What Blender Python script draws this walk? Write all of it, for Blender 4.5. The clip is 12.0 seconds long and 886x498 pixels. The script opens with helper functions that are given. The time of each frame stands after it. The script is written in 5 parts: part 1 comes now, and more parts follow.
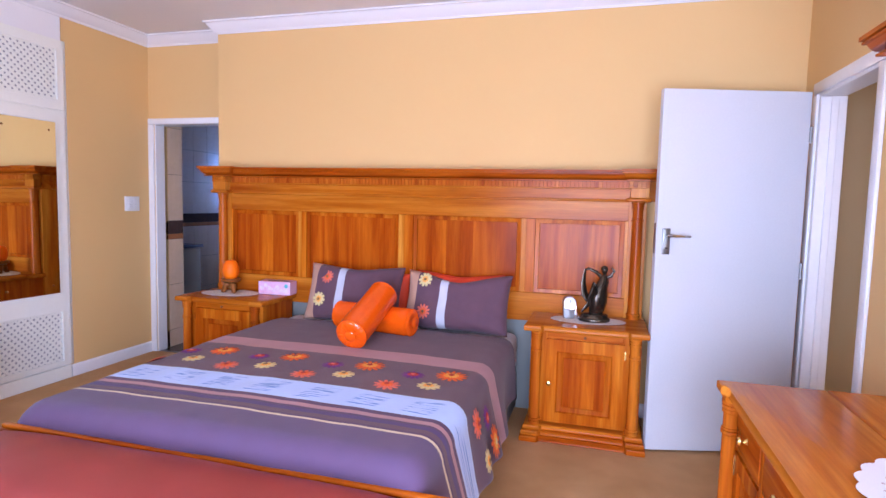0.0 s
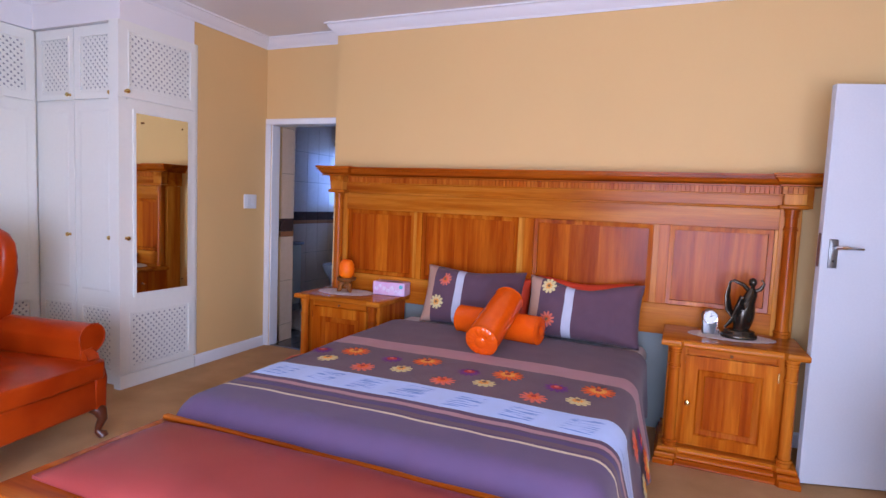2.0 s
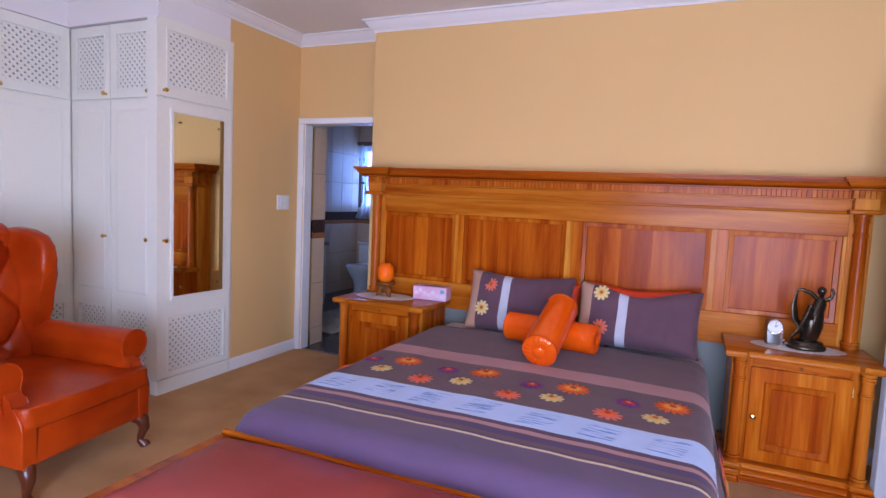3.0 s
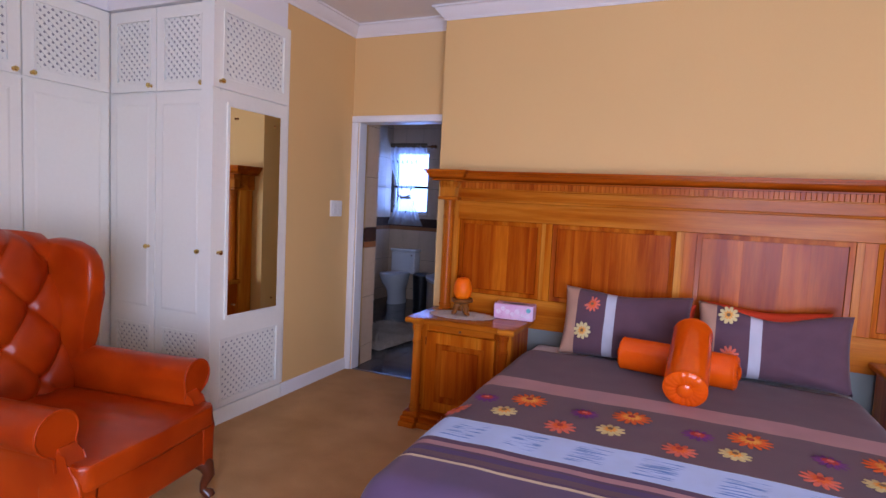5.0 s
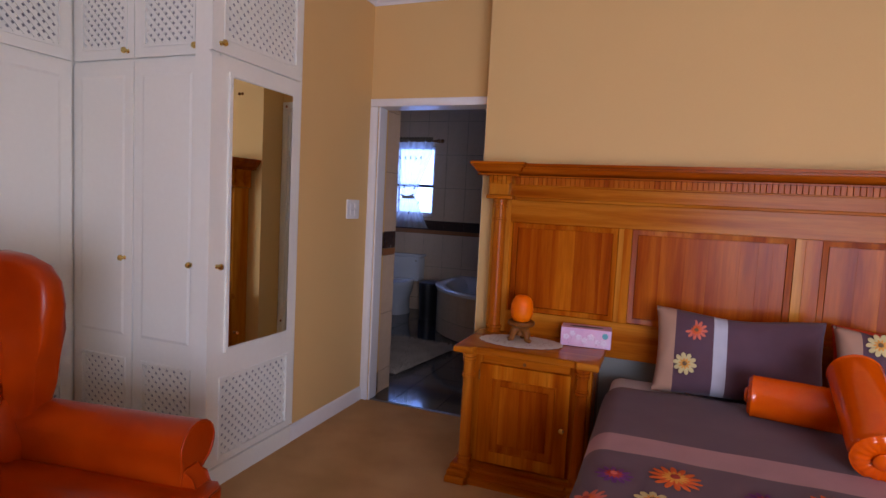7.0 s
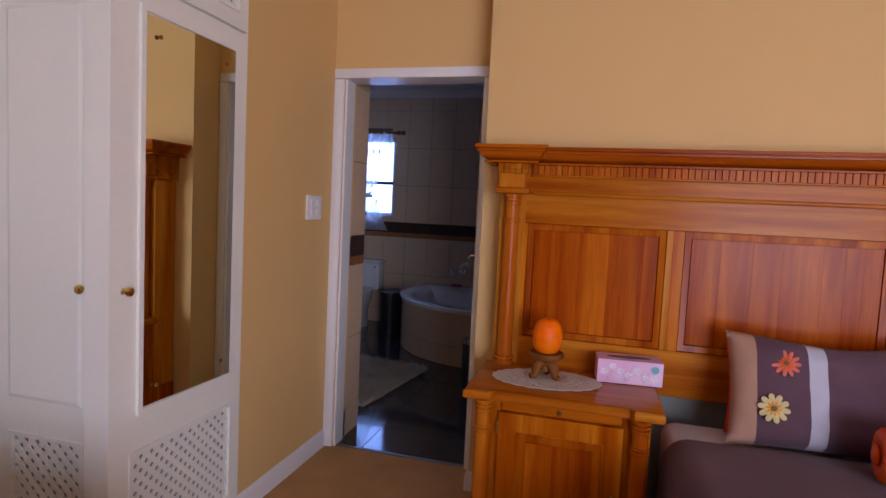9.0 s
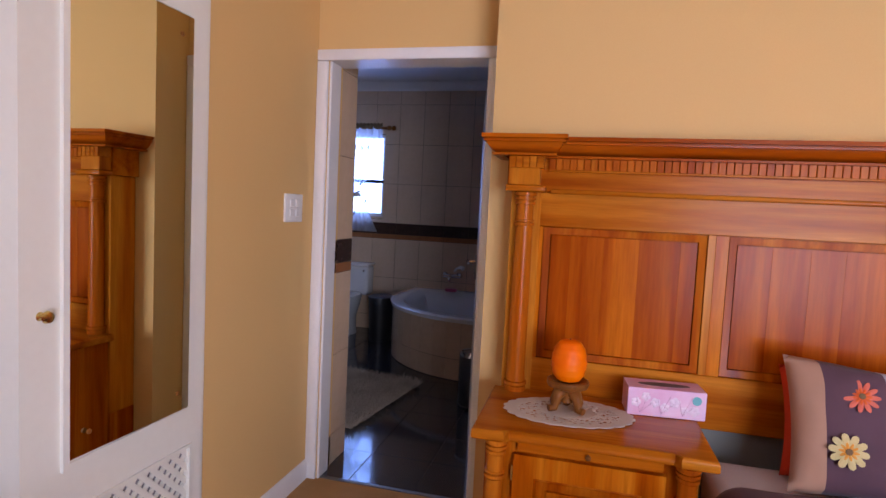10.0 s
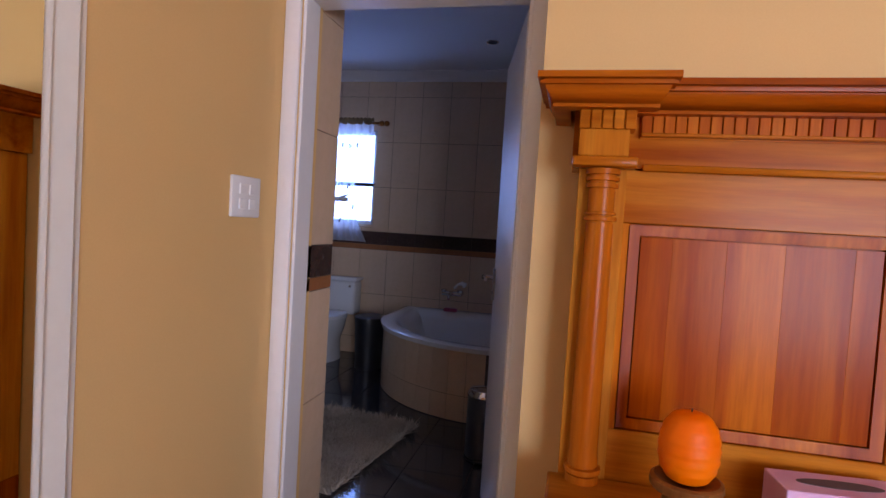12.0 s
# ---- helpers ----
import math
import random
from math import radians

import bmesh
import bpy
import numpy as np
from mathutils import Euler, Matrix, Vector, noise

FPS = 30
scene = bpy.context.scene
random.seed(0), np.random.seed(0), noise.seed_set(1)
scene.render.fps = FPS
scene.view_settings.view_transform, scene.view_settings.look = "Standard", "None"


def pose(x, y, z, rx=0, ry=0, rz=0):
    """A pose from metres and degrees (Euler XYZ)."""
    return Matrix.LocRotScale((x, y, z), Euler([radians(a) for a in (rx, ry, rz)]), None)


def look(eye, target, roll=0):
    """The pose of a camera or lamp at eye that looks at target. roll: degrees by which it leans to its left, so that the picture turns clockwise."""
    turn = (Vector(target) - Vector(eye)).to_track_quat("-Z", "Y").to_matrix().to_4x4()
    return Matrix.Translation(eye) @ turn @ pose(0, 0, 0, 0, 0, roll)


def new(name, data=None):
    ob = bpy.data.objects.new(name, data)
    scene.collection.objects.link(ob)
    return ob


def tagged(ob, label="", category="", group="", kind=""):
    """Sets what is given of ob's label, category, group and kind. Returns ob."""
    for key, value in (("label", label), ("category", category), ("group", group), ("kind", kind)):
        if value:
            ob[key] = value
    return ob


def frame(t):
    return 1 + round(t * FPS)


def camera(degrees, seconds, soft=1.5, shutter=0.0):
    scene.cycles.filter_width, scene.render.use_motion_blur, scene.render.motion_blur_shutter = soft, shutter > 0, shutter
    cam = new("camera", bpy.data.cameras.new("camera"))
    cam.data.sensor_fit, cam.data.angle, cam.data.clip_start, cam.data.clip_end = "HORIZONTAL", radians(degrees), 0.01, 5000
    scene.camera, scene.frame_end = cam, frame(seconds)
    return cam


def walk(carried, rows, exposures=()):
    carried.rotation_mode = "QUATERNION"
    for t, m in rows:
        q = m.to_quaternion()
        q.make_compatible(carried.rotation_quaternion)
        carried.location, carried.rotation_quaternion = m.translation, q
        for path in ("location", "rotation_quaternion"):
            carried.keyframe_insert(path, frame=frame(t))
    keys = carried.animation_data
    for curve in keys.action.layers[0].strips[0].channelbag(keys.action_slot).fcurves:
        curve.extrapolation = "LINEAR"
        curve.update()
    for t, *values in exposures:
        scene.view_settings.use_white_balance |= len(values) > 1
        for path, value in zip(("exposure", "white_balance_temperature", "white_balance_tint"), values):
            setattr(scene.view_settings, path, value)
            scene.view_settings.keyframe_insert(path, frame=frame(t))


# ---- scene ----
# camera and walk
cam = camera(76.5, 12.0)
PATH = [
    (0, (-1.199, -0.133, 1.392), (-1.742, 1.784, 1.229), 1.4),
    (0.5, (-1.267, -0.132, 1.388), (-1.886, 1.763, 1.225), 1.8),
    (1, (-1.367, -0.157, 1.389), (-2.047, 1.717, 1.227), 2.0),
    (1.5, (-1.472, -0.162, 1.387), (-2.197, 1.695, 1.225), 2.2),
    (2, (-1.564, -0.136, 1.384), (-2.338, 1.7, 1.219), 2.4),
    (2.5, (-1.683, -0.124, 1.382), (-2.487, 1.699, 1.216), 2.5),
    (3, (-1.837, -0.123, 1.401), (-2.637, 1.702, 1.229), 2.6),
    (3.5, (-2.014, -0.098, 1.393), (-2.818, 1.726, 1.228), 2.7),
    (5.5, (-2.689, 0.176, 1.401), (-3.481, 2.006, 1.241), 2.9),
    (6, (-2.863, 0.308, 1.394), (-3.642, 2.143, 1.236), 2.9),
    (6.5, (-3.028, 0.428, 1.388), (-3.791, 2.27, 1.23), 2.9),
    (7, (-3.182, 0.555, 1.379), (-3.899, 2.416, 1.223), 2.9),
    (9, (-3.663, 1.16, 1.347), (-4.184, 3.085, 1.205), 2.8),
    (9.5, (-3.722, 1.353, 1.361), (-4.217, 3.285, 1.217), 2.7),
    (10, (-3.801, 1.496, 1.35), (-4.284, 3.432, 1.208), 2.8),
    (10.5, (-3.909, 1.654, 1.335), (-4.374, 3.595, 1.2), 2.8),
    (11, (-4.0, 1.818, 1.312), (-4.438, 3.765, 1.191), 3.0),
    (11.5, (-4.04, 2.025, 1.292), (-4.473, 3.975, 1.187), 3.3),
    (12, (-4.075, 2.214, 1.274), (-4.522, 4.162, 1.188), 3.5),
]
walk(cam, [(t, look(eye, target, roll)) for t, eye, target, roll in PATH],
     exposures=[(0, 0.14, 6450, 27), (0.6, -0.10, 6400, 27), (2.5, -0.32, 6450, 27), (3.5, -0.41, 6550, 28), (5.5, -0.66, 7050, 30),
                (6.5, -0.90, 7550, 30), (7.0, -0.98, 7700, 30), (9.0, -0.82, 7850, 30), (10.5, -0.18, 7900, 29), (11.1, -0.12, 7900, 29), (12.0, -0.36, 7900, 29)])

# ---------------------------------------------------------------- world, sun, lights
SUN_ELEV, SUN_AZ = radians(52), radians(172)
world = bpy.data.worlds.new("sky")
scene.world = world
world.use_nodes = True
wn = world.node_tree
sky = wn.nodes.new("ShaderNodeTexSky")
sky.sky_type = "NISHITA"
sky.sun_disc = False
sky.sun_elevation, sky.sun_rotation = SUN_ELEV, SUN_AZ
wn.links.new(sky.outputs[0], wn.nodes["Background"].inputs[0])
wn.nodes["Background"].inputs[1].default_value = 0.15

sun = new("sun", bpy.data.lights.new("sun", "SUN"))
sun.data.energy, sun.data.angle, sun.data.color = 4.0, radians(0.5), (1.0, 0.94, 0.84)
sun_way = Vector((math.sin(SUN_AZ) * math.cos(SUN_ELEV), math.cos(SUN_AZ) * math.cos(SUN_ELEV), math.sin(SUN_ELEV)))
sun.matrix_world = look(sun_way * 30, (0, 0, 0))


def area_light(name, place, target, w, h, watts, color):
    data = bpy.data.lights.new(name, "AREA")
    data.shape, data.size, data.size_y, data.energy, data.color = "RECTANGLE", w, h, watts, color
    ob = new(name, data)
    ob.matrix_world = look(place, target)
    return ob


area_light("window_daylight", (-1.35, -1.86, 1.06), (-2.2, 3, -0.90), 2.3, 1.95, 430, (0.485, 0.675, 1.0))
area_light("bathroom_daylight", (-6.215, 7.42, 1.675), (-6.215, 3, 1.5), 0.55, 0.86, 16, (0.13, 0.34, 1.0))
# added fill lamp that brightens the hall, with no known source there
area_light("hall_daylight", (0.75, -1.4, 1.4), (0.75, 3, 1.2), 1.0, 1.2, 22, (1.0, 0.92, 0.84))

# ---------------------------------------------------------------- materials


def nodes(name, color=(0.8, 0.8, 0.8), rough=0.5, metal=0.0, **more):
    m = bpy.data.materials.new(name)
    m.use_nodes = True
    n = m.node_tree
    b = n.nodes["Principled BSDF"]
    b.inputs["Base Color"].default_value = (*color, 1)
    b.inputs["Roughness"].default_value = rough
    b.inputs["Metallic"].default_value = metal
    for key, value in more.items():
        b.inputs[key.replace("_", " ")].default_value = value
    return m, n, b


def add(n, kind, links=(), **values):
    """A node with inputs set by name, linked from (socket, input) pairs."""
    node = n.nodes.new(kind)
    for key, value in values.items():
        node.inputs[key.replace("_", " ")].default_value = value
    for socket, key in links:
        n.links.new(socket, node.inputs[key])
    return node


def coords(n, scale=(1, 1, 1), turn=(0, 0, 0)):
    t = n.nodes.new("ShaderNodeTexCoord")
    m = n.nodes.new("ShaderNodeMapping")
    m.inputs["Scale"].default_value = scale
    m.inputs["Rotation"].default_value = turn
    n.links.new(t.outputs["Object"], m.inputs["Vector"])
    return m.outputs[0]


def ramp(n, fac, *stops):
    r = n.nodes.new("ShaderNodeValToRGB")
    e = r.color_ramp.elements
    while len(e) < len(stops):
        e.new(0.5)
    for k, (p, c) in zip(e, stops):
        k.position, k.color = p, (*c, 1)
    n.links.new(fac, r.inputs[0])
    return r.outputs[0]


def mixed(n, fac, a, b, mode="MIX"):
    x = n.nodes.new("ShaderNodeMix")
    x.data_type, x.blend_type = "RGBA", mode
    for value, k in ((fac, 0), (a, 6), (b, 7)):
        if isinstance(value, (int, float)):
            x.inputs[k].default_value = value
        elif isinstance(value, tuple):
            x.inputs[k].default_value = (*value, 1)
        else:
            n.links.new(value, x.inputs[k])
    return x.outputs[2]


def bump(n, b, height, strength=0.2, distance=0.002):
    k = n.nodes.new("ShaderNodeBump")
    k.inputs["Strength"].default_value, k.inputs["Distance"].default_value = strength, distance
    n.links.new(height, k.inputs["Height"])
    n.links.new(k.outputs[0], b.inputs["Normal"])


def mottled(name, a, b2, rough=0.6, fine=60.0, coarse=1.2, strength=0.15, distance=0.001, metal=0.0, **more):
    """A surface that varies at two scales between two near colours, with fine relief."""
    m, n, b = nodes(name, a, rough, metal, **more)
    v = coords(n)
    big = add(n, "ShaderNodeTexNoise", [(v, "Vector")], Scale=coarse, Detail=4.0)
    small = add(n, "ShaderNodeTexNoise", [(v, "Vector")], Scale=fine, Detail=5.0, Roughness=0.6)
    both = add(n, "ShaderNodeMath", [(big.outputs[0], 0), (small.outputs[0], 1)])
    both.operation = "ADD"
    half = add(n, "ShaderNodeMath", [(both.outputs[0], 0)])
    half.operation = "MULTIPLY"
    half.inputs[1].default_value = 0.5
    n.links.new(ramp(n, half.outputs[0], (0.35, a), (0.65, b2)), b.inputs["Base Color"])
    bump(n, b, small.outputs[0], strength, distance)
    return m


def wood(name, axis, dark=(0.27, 0.036, 0.002), mid=(0.46, 0.089, 0.004), pale=(0.64, 0.183, 0.014), rough=0.23, varied=True):
    """Varnished orange hardwood, the grain along one axis, each piece of its own tone."""
    m, n, b = nodes(name, mid, rough, Specular_IOR_Level=0.10)
    stretch = {"x": (0.9, 14, 14), "y": (14, 0.9, 14), "z": (14, 14, 0.9)}[axis]
    v = coords(n, stretch)
    info = n.nodes.new("ShaderNodeObjectInfo")
    off = add(n, "ShaderNodeVectorMath", [(v, 0)])
    off.operation = "ADD"
    k = add(n, "ShaderNodeMath", [(info.outputs["Random"], 0)])
    k.operation = "MULTIPLY"
    k.inputs[1].default_value = 37.0
    n.links.new(k.outputs[0], off.inputs[1])
    broad = add(n, "ShaderNodeTexNoise", [(off.outputs[0], "Vector")], Scale=0.9, Detail=3.0, Distortion=0.6)
    fine = add(n, "ShaderNodeTexNoise", [(off.outputs[0], "Vector")], Scale=7.0, Detail=6.0, Roughness=0.65)
    c = ramp(n, broad.outputs[0], (0.27, dark), (0.46, mid), (0.68, pale))
    grain = ramp(n, fine.outputs[0], (0.3, (0.72, 0.66, 0.6)), (0.62, (1.0, 1.0, 1.0)))
    c = mixed(n, 0.75, c, grain, "MULTIPLY")
    if varied:
        tone = ramp(n, info.outputs["Random"], (0.0, (0.88, 0.80, 0.76)), (0.4, (0.98, 0.94, 0.88)), (0.78, (1.05, 1.07, 1.0)), (1.0, (1.16, 1.28, 1.15)))
        c = mixed(n, 1.0, c, tone, "MULTIPLY")
    n.links.new(c, b.inputs["Base Color"])
    bump(n, b, fine.outputs[0], 0.06, 0.0006)
    return m


def leather(name, a, b2, rough):
    m, n, b = nodes(name, a, rough, Specular_IOR_Level=0.30)
    v = coords(n)
    big = add(n, "ShaderNodeTexNoise", [(v, "Vector")], Scale=4.0, Detail=4.0)
    cell = add(n, "ShaderNodeTexVoronoi", [(v, "Vector")], Scale=260.0)
    n.links.new(ramp(n, big.outputs[0], (0.35, a), (0.68, b2)), b.inputs["Base Color"])
    crease = add(n, "ShaderNodeTexNoise", [(v, "Vector")], Scale=16.0, Detail=3.0, Distortion=0.8)
    s = add(n, "ShaderNodeMath", [(cell.outputs[0], 0), (crease.outputs[0], 1)])
    s.operation = "ADD"
    bump(n, b, s.outputs[0], 0.18, 0.0016)
    return m


def weave(n, b, v, size=900.0, strength=0.25):
    a = add(n, "ShaderNodeTexWave", [(v, "Vector")], Scale=size / 6)
    c = add(n, "ShaderNodeTexNoise", [(v, "Vector")], Scale=size / 3, Detail=2.0)
    s = add(n, "ShaderNodeMath", [(a.outputs[1], 0), (c.outputs[0], 1)])
    s.operation = "ADD"
    bump(n, b, s.outputs[0], strength, 0.0008)


def bands(n, fac, low, high, stops):
    """Colour stripes with hard borders: (from, colour) along a coordinate that runs from low to high."""
    r = n.nodes.new("ShaderNodeMapRange")
    r.inputs[1].default_value, r.inputs[2].default_value = low, high
    n.links.new(fac, r.inputs[0])
    k = n.nodes.new("ShaderNodeValToRGB")
    k.color_ramp.interpolation = "CONSTANT"
    e = k.color_ramp.elements
    while len(e) < len(stops):
        e.new(0.5)
    for q, (p, c) in zip(e, stops):
        q.position, q.color = (p - low) / (high - low), (*c, 1)
    n.links.new(r.outputs[0], k.inputs[0])
    return k.outputs[0]


PURPLE, PINK, WHITE, DARK, YELLOW = (0.112, 0.048, 0.066), (0.42, 0.20, 0.21), (0.72, 0.74, 0.80), (0.075, 0.022, 0.07), (0.66, 0.53, 0.34)


def duvet_cloth():
    m, n, b = nodes("duvet_cotton", PURPLE, 0.85, Sheen_Weight=0.12, Sheen_Roughness=0.5)
    v = coords(n)
    sep = n.nodes.new("ShaderNodeSeparateXYZ")
    n.links.new(v, sep.inputs[0])
    along = add(n, "ShaderNodeMath", [(sep.outputs[1], 0)])
    along.inputs[1].default_value = 2.4
    along = along.outputs[0]
    # blue window light is put into the foot section's purple and the white band
    c = bands(n, along, 0.0, 4.0, [(0.0, (0.105, 0.056, 0.120)), (1.682, YELLOW), (1.702, DARK), (1.715, PURPLE), (1.745, (0.06, 0.02, 0.11)), (1.772, DARK), (1.795, PINK), (1.825, DARK), (1.85, (0.47, 0.62, 0.94)), (2.055, PURPLE), (2.515, PINK), (2.66, PURPLE)])
    # blue ikat dashes woven into the white band
    v2 = coords(n, (8.0, 95.0, 0.0), (0, 0, -0.06))
    dash = add(n, "ShaderNodeTexNoise", [(v2, "Vector")], Scale=1.0, Detail=2.0)
    v3 = coords(n, (4.6, 3.0, 0.0), (0, 0, 0.35))
    patch = add(n, "ShaderNodeTexWave", [(v3, "Vector")], Scale=0.32, Distortion=2.4, Detail=1.5)
    strokes = ramp(n, dash.outputs[0], (0.50, (0, 0, 0)), (0.60, (1, 1, 1)))
    spots = ramp(n, patch.outputs[1], (0.34, (0, 0, 0)), (0.62, (1, 1, 1)))
    ik = mixed(n, 1.0, strokes, spots, "MULTIPLY")
    inside = bands(n, along, 0.0, 4.0, [(0.0, (0, 0, 0)), (1.885, (1, 1, 1)), (2.02, (0, 0, 0))])
    f = mixed(n, 1.0, ik, inside, "MULTIPLY")
    c = mixed(n, f, c, (0.09, 0.24, 0.64))
    soft = add(n, "ShaderNodeTexNoise", [(v, "Vector")], Scale=9.0, Detail=5.0)
    c = mixed(n, 0.35, c, ramp(n, soft.outputs[0], (0.3, (0.75, 0.75, 0.75)), (0.7, (1.1, 1.1, 1.1))), "MULTIPLY")
    n.links.new(c, b.inputs["Base Color"])
    weave(n, b, v)
    return m


def pillow_cloth():
    m, n, b = nodes("pillow_cotton", PURPLE, 0.85, Sheen_Weight=0.1, Sheen_Roughness=0.5)
    v = coords(n)
    sep = n.nodes.new("ShaderNodeSeparateXYZ")
    n.links.new(v, sep.inputs[0])
    c = bands(n, sep.outputs[0], -0.5, 0.5, [(-0.5, (0.50, 0.27, 0.18)), (-0.262, PURPLE), (-0.105, (0.50, 0.49, 0.55)), (-0.05, PURPLE)])
    soft = add(n, "ShaderNodeTexNoise", [(v, "Vector")], Scale=12.0, Detail=5.0)
    c = mixed(n, 0.35, c, ramp(n, soft.outputs[0], (0.3, (0.75, 0.75, 0.75)), (0.7, (1.1, 1.1, 1.1))), "MULTIPLY")
    n.links.new(c, b.inputs["Base Color"])
    weave(n, b, v)
    return m


def plain(name, color, rough=0.5, metal=0.0, **more):
    return nodes(name, color, rough, metal, **more)[0]


WALL = mottled("beige_wall_paint", (0.715, 0.445, 0.176), (0.755, 0.48, 0.197), 0.75, 220.0, 0.8, 0.10, 0.0008)
HALLWALL = mottled("cream_wall_paint", (0.66, 0.50, 0.27), (0.69, 0.53, 0.30), 0.75, 220.0, 0.8, 0.10, 0.0008)
CEIL = mottled("white_ceiling_paint", (0.76, 0.74, 0.74), (0.80, 0.78, 0.78), 0.8, 160.0, 0.7, 0.08, 0.0008)
TRIM = mottled("white_gloss_paint", (0.78, 0.77, 0.77), (0.82, 0.81, 0.81), 0.32, 35.0, 2.0, 0.05, 0.0008)
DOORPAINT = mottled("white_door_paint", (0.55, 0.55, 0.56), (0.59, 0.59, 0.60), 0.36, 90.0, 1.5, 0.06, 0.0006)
CUPBOARD = mottled("white_cupboard_paint", (0.79, 0.785, 0.71), (0.82, 0.815, 0.74), 0.4, 40.0, 1.6, 0.05, 0.0006)
# grey that stands in for the shade inside the lattice vents
SHADOWBACK = plain("vent_shade_grey", (0.33, 0.33, 0.34), 0.8)
DARKSLOT = plain("dark_film", (0.10, 0.09, 0.11), 0.5)
CARPET = mottled("beige_carpet", (0.44, 0.220, 0.072), (0.65, 0.355, 0.150), 0.95, 300.0, 3.4, 1.0, 0.005)
WOODX, WOODY, WOODZ = wood("hardwood_along_x", "x"), wood("hardwood_along_y", "y"), wood("hardwood_upright", "z")
PANELWOOD = wood("panel_hardwood", "z", (0.27, 0.034, 0.002), (0.41, 0.070, 0.004), (0.55, 0.125, 0.008))
GOLDX = wood("golden_hardwood_along_x", "x", (0.33, 0.060, 0.003), (0.48, 0.122, 0.008), (0.62, 0.200, 0.020), varied=False)
GOLDY = wood("golden_hardwood_along_y", "y", (0.33, 0.060, 0.003), (0.48, 0.122, 0.008), (0.62, 0.200, 0.020), varied=False)
CROWNWOOD = wood("crown_hardwood", "x", (0.22, 0.030, 0.002), (0.40, 0.072, 0.004), (0.54, 0.130, 0.008), varied=False)
DENTILWOOD = wood("dentil_hardwood", "z", (0.36, 0.058, 0.006), (0.50, 0.105, 0.010), (0.60, 0.155, 0.016), varied=False)
TURNED = wood("turned_hardwood", "z", (0.28, 0.042, 0.003), (0.45, 0.085, 0.005), (0.60, 0.165, 0.014), varied=False)
GOLDZ = wood("golden_hardwood_upright", "z", (0.40, 0.085, 0.006), (0.56, 0.165, 0.014), (0.70, 0.270, 0.035), varied=False)
LEGWOOD = plain("dark_leg_wood", (0.10, 0.022, 0.008), 0.3)
ORANGELEATHER = leather("orange_leather", (0.34, 0.027, 0.0012), (0.50, 0.054, 0.003), 0.30)
MAROON = leather("maroon_leather", (0.29, 0.040, 0.034), (0.35, 0.052, 0.044), 0.40)
DUVET, PILLOW = duvet_cloth(), pillow_cloth()
SATIN = mottled("orange_satin", (0.80, 0.080, 0.002), (0.86, 0.105, 0.003), 0.15, 30.0, 5.0, 0.08, 0.002)
ORANGECOTTON = mottled("orange_cotton", (0.66, 0.045, 0.010), (0.72, 0.06, 0.014), 0.7, 300.0, 4.0, 0.2, 0.001)
SHEET = mottled("white_mattress_cloth", (0.66, 0.66, 0.68), (0.72, 0.72, 0.74), 0.9, 200.0, 3.0, 0.2, 0.001)
BEDBASE = mottled("grey_bed_base_cloth", (0.20, 0.21, 0.19), (0.24, 0.25, 0.23), 0.9, 240.0, 3.0, 0.2, 0.001)
BRASS = plain("polished_brass", (0.78, 0.56, 0.20), 0.25, 1.0)
CHROME = plain("chrome", (0.7, 0.7, 0.72), 0.12, 1.0)
STEEL = mottled("brushed_steel", (0.24, 0.235, 0.23), (0.30, 0.295, 0.29), 0.42, 200.0, 9.0, 0.05, 0.0005, metal=1.0)
BRONZE = mottled("dark_bronze", (0.035, 0.025, 0.018), (0.075, 0.055, 0.035), 0.24, 40.0, 8.0, 0.15, 0.001, metal=0.75)
PORCELAIN = plain("white_porcelain", (0.80, 0.80, 0.80), 0.08, Coat_Weight=0.5)
MIRROR = plain("mirror_silver", (0.82, 0.84, 0.72), 0.015, 1.0)
GLASS = nodes("window_glass", (1, 1, 1), 0.0, Transmission_Weight=1.0, IOR=1.05)[0]
LACE = mottled("cream_lace", (0.58, 0.48, 0.40), (0.66, 0.56, 0.48), 0.9, 300.0, 8.0, 0.3, 0.001)
WHITELACE = mottled("white_lace", (0.74, 0.74, 0.78), (0.8, 0.8, 0.84), 0.9, 300.0, 8.0, 0.3, 0.001)
WAX = mottled("orange_candle_wax", (0.98, 0.135, 0.001), (0.99, 0.19, 0.002), 0.5, 8.0, 10.0, 0.05, 0.001, Specular_IOR_Level=0.25)
CARVED = wood("carved_brown_wood", "z", (0.14, 0.042, 0.010), (0.24, 0.078, 0.018), (0.34, 0.125, 0.032), 0.35, False)
TILE = mottled("cream_wall_tile", (0.66, 0.46, 0.31), (0.73, 0.52, 0.36), 0.16, 22.0, 3.0, 0.03, 0.0006)
TILEBROWN = mottled("brown_border_tile", (0.055, 0.030, 0.024), (0.085, 0.045, 0.035), 0.2, 30.0, 4.0, 0.05, 0.0006)
TILEORANGE = mottled("orange_border_tile", (0.36, 0.13, 0.05), (0.42, 0.16, 0.065), 0.25, 30.0, 4.0, 0.05, 0.0006)
GROUT = plain("dark_grout", (0.13, 0.09, 0.065), 0.9)
FLOORTILE = mottled("dark_floor_tile", (0.040, 0.034, 0.036), (0.065, 0.055, 0.056), 0.085, 14.0, 2.5, 0.015, 0.0005, Specular_IOR_Level=1.0)
RUG = mottled("cream_shag", (0.36, 0.28, 0.21), (0.62, 0.52, 0.42), 0.95, 80.0, 6.0, 0.3, 0.002)
PLASTICWHITE = plain("white_plastic", (0.80, 0.79, 0.77), 0.35)
